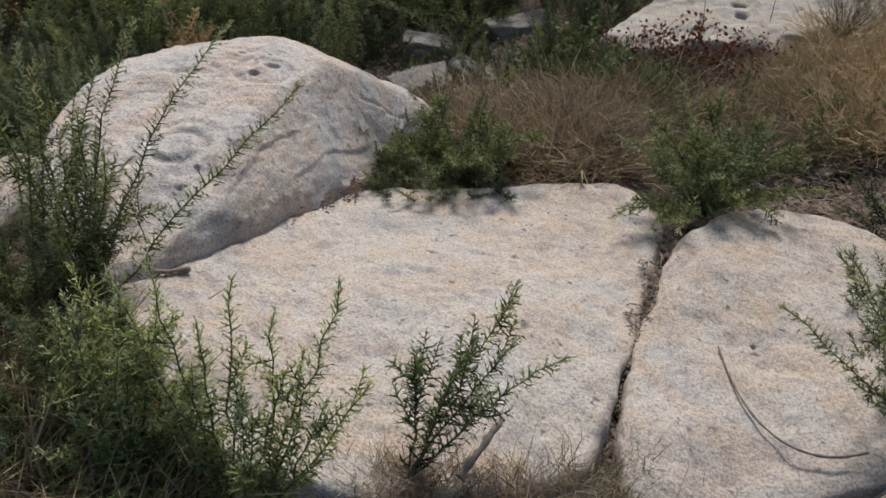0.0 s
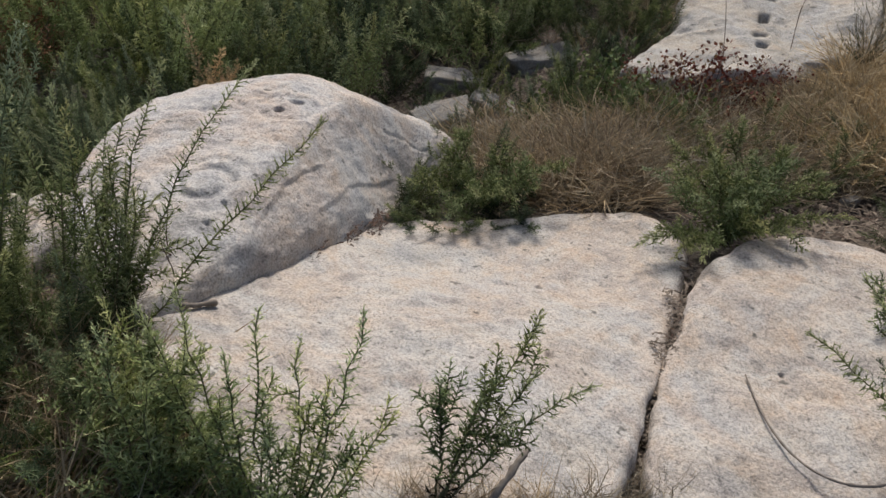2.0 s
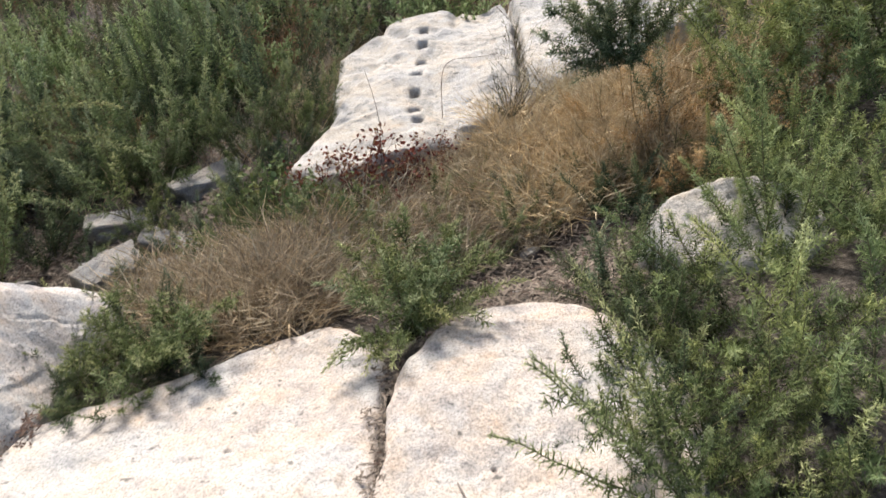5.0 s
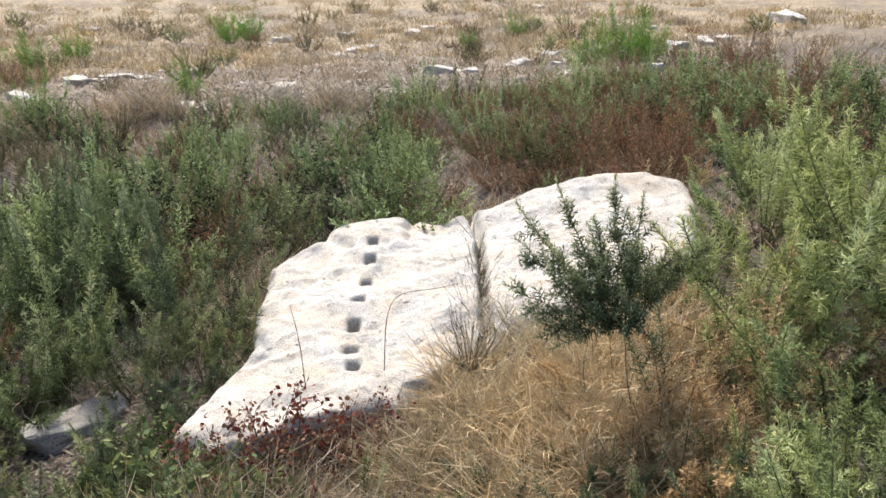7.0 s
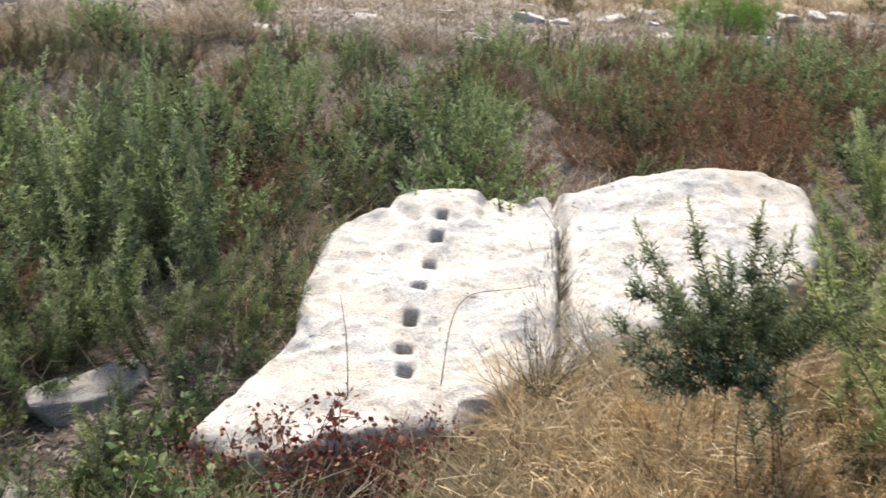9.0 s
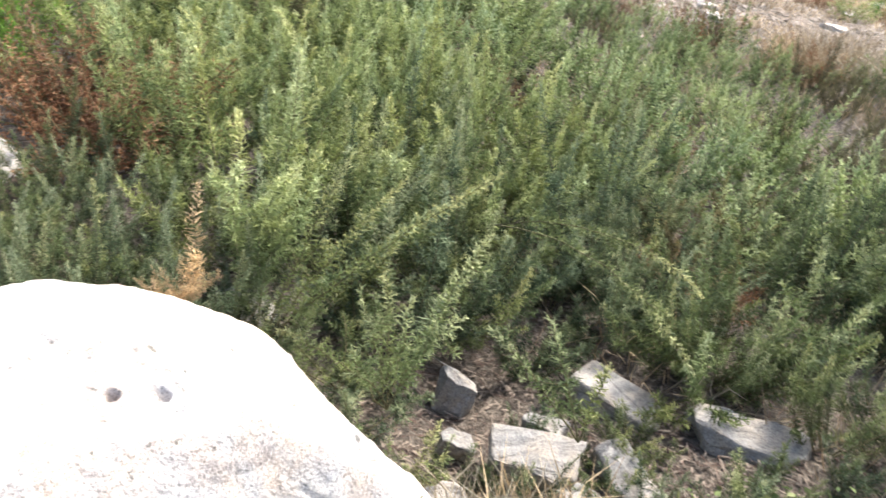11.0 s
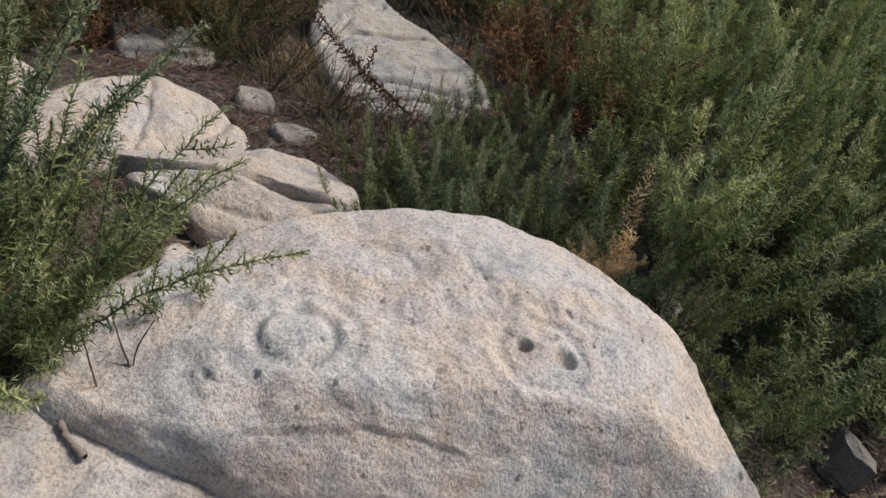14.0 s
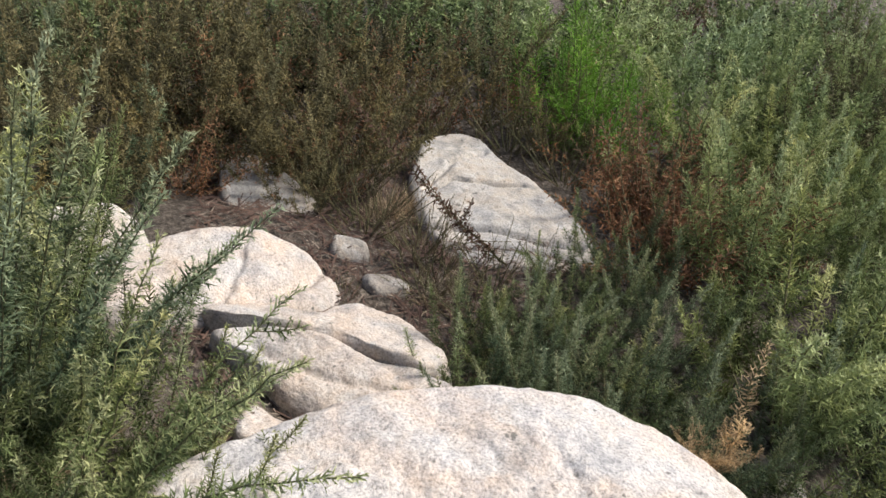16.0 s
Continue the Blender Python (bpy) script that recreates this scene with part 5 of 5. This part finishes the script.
def meadow(name, label, mat, seed, n, x0, x1, y0, y1, height, width, clump):
    """Grass past counting, in clumps, as one sheet of blades."""
    r = np.random.default_rng(seed)
    v, f = blades(r, n, 0.01, height, width, 0.5)
    k = max(1, n // clump)
    cx, cy = x0 + (x1 - x0) * r.random(k), y0 + (y1 - y0) * r.random(k) ** 1.2
    who = r.integers(0, k, n)
    px, py = cx[who] + r.normal(size=n) * 0.16, cy[who] + r.normal(size=n) * 0.16
    off = np.stack([px, py, ground_z(px, py) - 0.01], -1)
    tagged(new(name, mesh_from(name, v + np.tile(off, (5, 1)), f, mat)), label, "grass", kind="stuff")


meadow("dry_meadow", "straw-coloured dry grass of the clearing", STRAW, 3, 26000, -11, 14, 14.0, 30, 0.26, 0.008, 45)
meadow("dull_meadow", "dull brown and grey grass at the edge of the clearing", STRAW_DULL, 4, 26000, -7, 11, 9.2, 24, 0.22, 0.007, 40)
meadow("undergrowth", "dead grass and stalks under the gorse", STRAW_DULL, 5, 14000, -4, 4, 3.9, 9, 0.24, 0.003, 40)


def chips(r, n, x0, x1, y0, y1, ln, th, lift=0.0, level=None):
    """Splinters and twigs that lie on the ground."""
    x, y = x0 + (x1 - x0) * r.random(n), y0 + (y1 - y0) * r.random(n)
    z = (ground_z(x, y) + lift if level is None else level) + 0.004 + 0.012 * r.random(n)
    a, tilt = r.random(n) * math.tau, r.normal(size=n) * 0.22
    d = np.stack([np.cos(a) * np.cos(tilt), np.sin(a) * np.cos(tilt), np.sin(tilt)], -1)
    l = (ln * (0.35 + r.random(n)))[:, None]
    side = unit(np.cross(d, [0, 0, 1.0])) * (th * (0.5 + r.random(n)))[:, None]
    up = np.cross(side, d)
    c = np.stack([x, y, z], -1)
    v = np.concatenate([c - d * l + side, c - d * l - side, c + d * l * 0.9, c + up * 0.9])
    i = np.arange(n)
    return v, np.concatenate([np.stack([i, i + 2 * n, i + 3 * n], -1), np.stack([i + 1 * n, i + 3 * n, i + 2 * n], -1), np.stack([i, i + 3 * n, i + n], -1)])


def litter(name, label, mat, seed, areas):
    r = np.random.default_rng(seed)
    vs, fs, k = [], [], 0
    for area in areas:
        v, f = chips(r, *area)
        vs.append(v)
        fs.append(f + k)
        k += len(v)
    tagged(new(name, mesh_from(name, np.concatenate(vs), np.concatenate(fs), mat)), label, "litter", kind="stuff")


litter("wood_chips", "pale and brown wood chips and splinters on the earth", CHIP, 1, [
    (3600, 0.6, 1.9, 1.95, 2.8, 0.034, 0.0036), (2600, -1.0, 0.5, 2.6, 3.9, 0.02, 0.0024), (700, 0.3, 1.3, 0.4, 1.0, 0.028, 0.004), (1500, -3, -1.2, 1.2, 2.3, 0.022, 0.0025), (1500, -1.0, 0.4, 2.7, 3.8, 0.028, 0.0035),
    (3500, -3.0, 4.0, 10.2, 14.0, 0.1, 0.012), (800, -0.9, 0.4, 0.1, 0.8, 0.025, 0.003)])
litter("pale_debris", "bleached branches and splinters strewn over the clearing", TWIG, 9, [(1600, -3.0, 4.5, 10.0, 16.5, 0.16, 0.012), (4500, -4.0, 5.0, 9.4, 13.5, 0.07, 0.012)])
litter("dead_twigs", "dark dead twigs lying under the bushes", DARK_TWIG, 2, [
    (5000, -3.2, -1.3, 1.2, 2.6, 0.05, 0.003), (1800, -1.1, 0.7, 2.4, 4.2, 0.05, 0.0018), (900, 0.4, 2.2, 2.0, 3.3, 0.05, 0.002), (2500, -4, 4, 4.0, 9, 0.09, 0.004), (900, 0.2, 0.5, 0.9, 1.9, 0.012, 0.0025)])
litter("crack_litter", "brown bits of bark and twig caught in the crack", CHIP, 11, [
    (160, 0.22, 0.27, 0.92, 1.08, 0.012, 0.003, 0.035), (160, 0.25, 0.31, 1.08, 1.25, 0.012, 0.003, 0.035), (160, 0.29, 0.36, 1.25, 1.45, 0.012, 0.003, 0.035), (160, 0.34, 0.42, 1.45, 1.66, 0.012, 0.003, 0.035), (120, 0.4, 0.47, 1.66, 1.85, 0.012, 0.003, 0.035)])


litter("seam_litter", "dark twigs and leaf crumbs lodged between the carved boulder and the slab", DARK_TWIG, 12, [
    (140, -0.92, -0.82, 1.1, 1.24, 0.016, 0.003, 0, 0.315), (160, -0.86, -0.77, 1.2, 1.33, 0.014, 0.003, 0, 0.298), (140, -0.8, -0.72, 1.3, 1.43, 0.012, 0.003, 0, 0.268),
    (120, -0.74, -0.66, 1.42, 1.55, 0.01, 0.003, 0, 0.228), (120, -0.69, -0.6, 1.54, 1.68, 0.01, 0.003, 0, 0.19), (120, -0.62, -0.53, 1.68, 1.84, 0.01, 0.003, 0, 0.145), (120, -0.55, -0.47, 1.82, 1.96, 0.012, 0.003, 0, 0.11)])


def bramble_meshes(seed, n, radius, height, leaf, mat, leafs):
    r = np.random.default_rng(seed)
    lines, p, d = [], [], []
    for _ in range(n):
        a = r.random() * math.tau
        tip = np.array([math.cos(a) * radius * r.random(), math.sin(a) * radius * r.random(), height * (0.5 + 0.6 * r.random())])
        line = arc([tip[0] * 0.2, tip[1] * 0.2, -0.02], tip, r.normal(size=3) * 0.03, 7)
        lines.append(line)
        for _ in range(leafs):
            p.append(line[r.integers(2, 7)] + r.normal(size=3) * 0.012)
            d.append(unit(r.normal(size=3) + [0, 0, 0.4]))
    wood = tubes(lines, 0.002, 0.0008)
    p, d = np.array(p), np.array(d)
    m = len(p)
    side = unit(np.cross(d, r.normal(size=(m, 3))))
    nrm = np.cross(side, d)
    l = (leaf * (0.6 + 0.6 * r.random(m)))[:, None]
    v = np.concatenate([p, p + d * l * 0.5 + side * l * 0.33 + nrm * l * 0.1, p + d * l, p + d * l * 0.5 - side * l * 0.33 + nrm * l * 0.1])
    i = np.arange(m)
    return limb("spray", "foliage", wood, (v, np.concatenate([np.stack([i, i + m, i + 2 * m], -1), np.stack([i, i + 2 * m, i + 3 * m], -1)])), (DARK_TWIG, mat))


REDS = [[bramble_meshes(600 + k, 3, 0.17, 0.19, 0.02, RED_LEAF, 18) for k in range(5)], [bramble_meshes(610 + k, 3, 0.17, 0.17, 0.019, RED_LEAF, 18) for k in range(5)]]
GREENS = [[bramble_meshes(620 + k, 3, 0.15, 0.2, 0.028, GREEN_LEAF, 12) for k in range(5)], [bramble_meshes(630 + k, 3, 0.15, 0.17, 0.028, GREEN_LEAF, 12) for k in range(5)]]


def bramble(meshes, x, y, s, label):
    root = new("bramble")
    for pair in meshes:
        hang(pair, root)
    root.matrix_basis = pose(x, y, float(ground_z(x, y)), 0, 0, rng.random() * 360) @ Matrix.Diagonal((s, s, s, 1))
    return tagged(root, label, "bramble", "brambles")


for k, (x, y, s) in enumerate(((0.62, 3.16, 1.2), (0.5, 3.05, 1.0), (0.75, 3.1, 1.1), (0.85, 3.15, 0.9), (0.4, 3.15, 0.9), (0.66, 2.98, 0.9), (0.55, 3.2, 0.9), (0.3, 3.1, 0.9), (0.95, 3.2, 0.8))):
    bramble(REDS[k % 2], x, y, s, "low bramble with dark red autumn leaves")
for k, (x, y, s) in enumerate(((0.2, 3.15, 1.1), (0.05, 3.2, 0.9), (0.32, 2.95, 1.1), (-0.1, 3.0, 0.9), (0.5, 2.9, 1.0), (-0.35, 2.7, 0.8), (0.25, 3.4, 1.0))):
    bramble(GREENS[k % 2], x, y, s, "low green bramble creeping over the litter")

# stones of the clearing
for k, (x, y, s) in enumerate(((-0.53, 13.4, 0.6), (-0.2, 13.5, 0.4), (0.49, 13.7, 0.5), (-1.05, 12.9, 0.5), (3.65, 11.8, 0.65), (4.1, 12.0, 0.4), (3.7, 17.0, 0.6), (3.3, 16.6, 0.4), (5.1, 18.9, 0.6), (-1.8, 22.7, 0.5), (8.4, 13.7, 0.6), (9.5, 14.0, 0.5), (12.3, 15.9, 1.0),
                               (-1.5, 11.5, 0.6), (-0.8, 13.0, 0.35), (0.0, 13.0, 0.3), (6.1, 13.8, 0.5), (2.9, 15.6, 0.4), (8.9, 13.5, 0.4), (5.0, 12.6, 0.35))):
    ob = broken_stone(x, y, float(ground_z(x, y)) + s * 0.2, (s * 0.95, s * 0.6, s * 0.45), 37 * k, GRANITE_PALE, 400 + k)
    tagged(ob, "large pale stone lying in the dry clearing", "stone", "stones of the clearing")
for k in range(70):
    x, y = -8 + 18 * rng.random(), 9.6 + 14 * rng.random() ** 1.4
    s = 0.1 + 0.3 * rng.random() ** 2
    z = float(ground_z(x, y))
    ob = broken_stone(x, y, z + s * 0.3, (s * 1.4, s, s * 0.7), rng.random() * 360, GRANITE_PALE, 200 + k)
    tagged(ob, "pale stone lying in the dry clearing", "stone", "stones of the clearing")


# ---- single sticks and stalks ----
def rod(name, label, points, thick, thin, mat, category="stick"):
    p = np.array(points, float)
    t = np.linspace(0, len(p) - 1, 6 * len(p))
    line = np.stack([np.interp(t, np.arange(len(p)), p[:, c]) for c in range(3)], -1)
    for _ in range(14):
        line[1:-1] = (line[:-2] + line[1:-1] * 2 + line[2:]) / 4
    line[1:-1] += rng.normal(size=(len(line) - 2, 3)) * min(thick * 0.15, 0.0006)
    d = unit(np.gradient(line, axis=0))
    side = unit(np.cross(d, [0.31, 0.2, 0.93]))
    up = np.cross(d, side)
    r = (np.linspace(thick, thin, len(line)) * (1 + 0.15 * rng.normal(size=len(line))))[:, None]
    n, m = len(line), 7
    v = np.stack([line + r * (math.cos(a) * side + math.sin(a) * up) for a in np.arange(m) / m * math.tau], 1).reshape(-1, 3)
    i = np.arange(n * m).reshape(n, m)
    f = np.stack([i[:-1], np.roll(i[:-1], -1, 1), np.roll(i[1:], -1, 1), i[1:]], -1).reshape(-1, 4)
    return tagged(new(name, mesh_from(name, v, f, mat, True)), label, category)


rod("stick", "thin curved dead twig lying on the slab", [(0.5, 1.32, 0.138), (0.51, 1.21, 0.143), (0.54, 1.1, 0.145), (0.6, 1.03, 0.14), (0.69, 1.01, 0.136), (0.77, 1.04, 0.134)], 0.0022, 0.0036, TWIG)
rod("stick", "short bent stick lying on the slab", [(-0.87, 1.208, 0.362), (-0.813, 1.201, 0.345), (-0.78, 1.215, 0.336), (-0.742, 1.242, 0.327)], 0.006, 0.007, TWIG)
rod("stick", "broken pale stick in the dead grass", [(-0.07, 0.76, 0.3), (-0.03, 0.82, 0.33), (0.0, 0.88, 0.33)], 0.008, 0.006, TWIG)
rod("stick", "broken pale stick beside the slab", [(0.72, 0.9, 0.1), (0.8, 0.95, 0.12), (0.88, 0.98, 0.13)], 0.009, 0.006, TWIG)
rod("stick", "broken pale stick beside the slab", [(0.66, 0.86, 0.1), (0.78, 0.87, 0.13), (0.86, 0.9, 0.14)], 0.007, 0.005, TWIG)
for k in range(7):
    x, y, a = 0.66 + 0.3 * rng.random(), 0.8 + 0.2 * rng.random(), rng.random() * math.tau
    rod("stick", "broken pale stick beside the slab", [(x, y, 0.1), (x + 0.07 * math.cos(a), y + 0.07 * math.sin(a), 0.13), (x + 0.15 * math.cos(a + 0.3), y + 0.15 * math.sin(a + 0.3), 0.12)], 0.006, 0.004, TWIG)
STALK_FOOT = (-2.36, 2.27, 0.04)
grown_shoots("dead_stalk", "leaning dead stalk with withered brown leaves", [(STALK_FOOT, (-2.39, 1.65, 0.66), (0, 0, -0.03), 2), (STALK_FOOT, (-2.37, 1.9, 0.42), (0, 0, -0.03), 1), (STALK_FOOT, (-2.36, 2.0, 0.28), (0.01, 0, -0.02), 1)],
             spacing=0.007, reach=0.026, spine=0.016, width=0.0042, mat=DARK_LEAF, category="dead plant")
for k, (x, y, s) in enumerate(((1.33, 3.4, 0.5), (1.4, 3.58, 0.42), (1.48, 3.78, 0.42), (1.55, 3.98, 0.4), (1.62, 4.18, 0.42), (1.7, 4.4, 0.35))):
    place(HEATHER[k % 2], "heather", "dead brown stalks growing in the fissure of the boulder", x, y, s, 60 * k, "heather", "fissure stalks", z=0.06)
for pts in ([(1.01, 3.36, 0.1), (1.05, 3.5, 0.25), (1.12, 3.6, 0.28), (1.3, 3.75, 0.2), (1.42, 3.82, 0.18)], [(0.74, 3.38, 0.06), (0.74, 3.45, 0.2), (0.72, 3.5, 0.33)],
            [(1.62, 4.25, 0.2), (1.55, 4.4, 0.3), (1.45, 4.6, 0.24)]):
    rod("bare_bramble", "thin bare bramble stem arching over the boulder", pts, 0.0018, 0.001, DARK_TWIG, "bramble")
for pts in ([(-0.844, 1.274, 0.3), (-0.84, 1.26, 0.41), (-0.85, 1.25, 0.5)], [(-0.803, 1.335, 0.28), (-0.85, 1.32, 0.37), (-0.882, 1.323, 0.42), (-0.87, 1.36, 0.5)], [(-0.86, 1.32, 0.39), (-0.9, 1.3, 0.44), (-0.92, 1.29, 0.5)]):
    rod("dry_stem", "bare dry stem growing from the seam between the rocks", pts, 0.002, 0.001, DARK_TWIG, "dead plant")
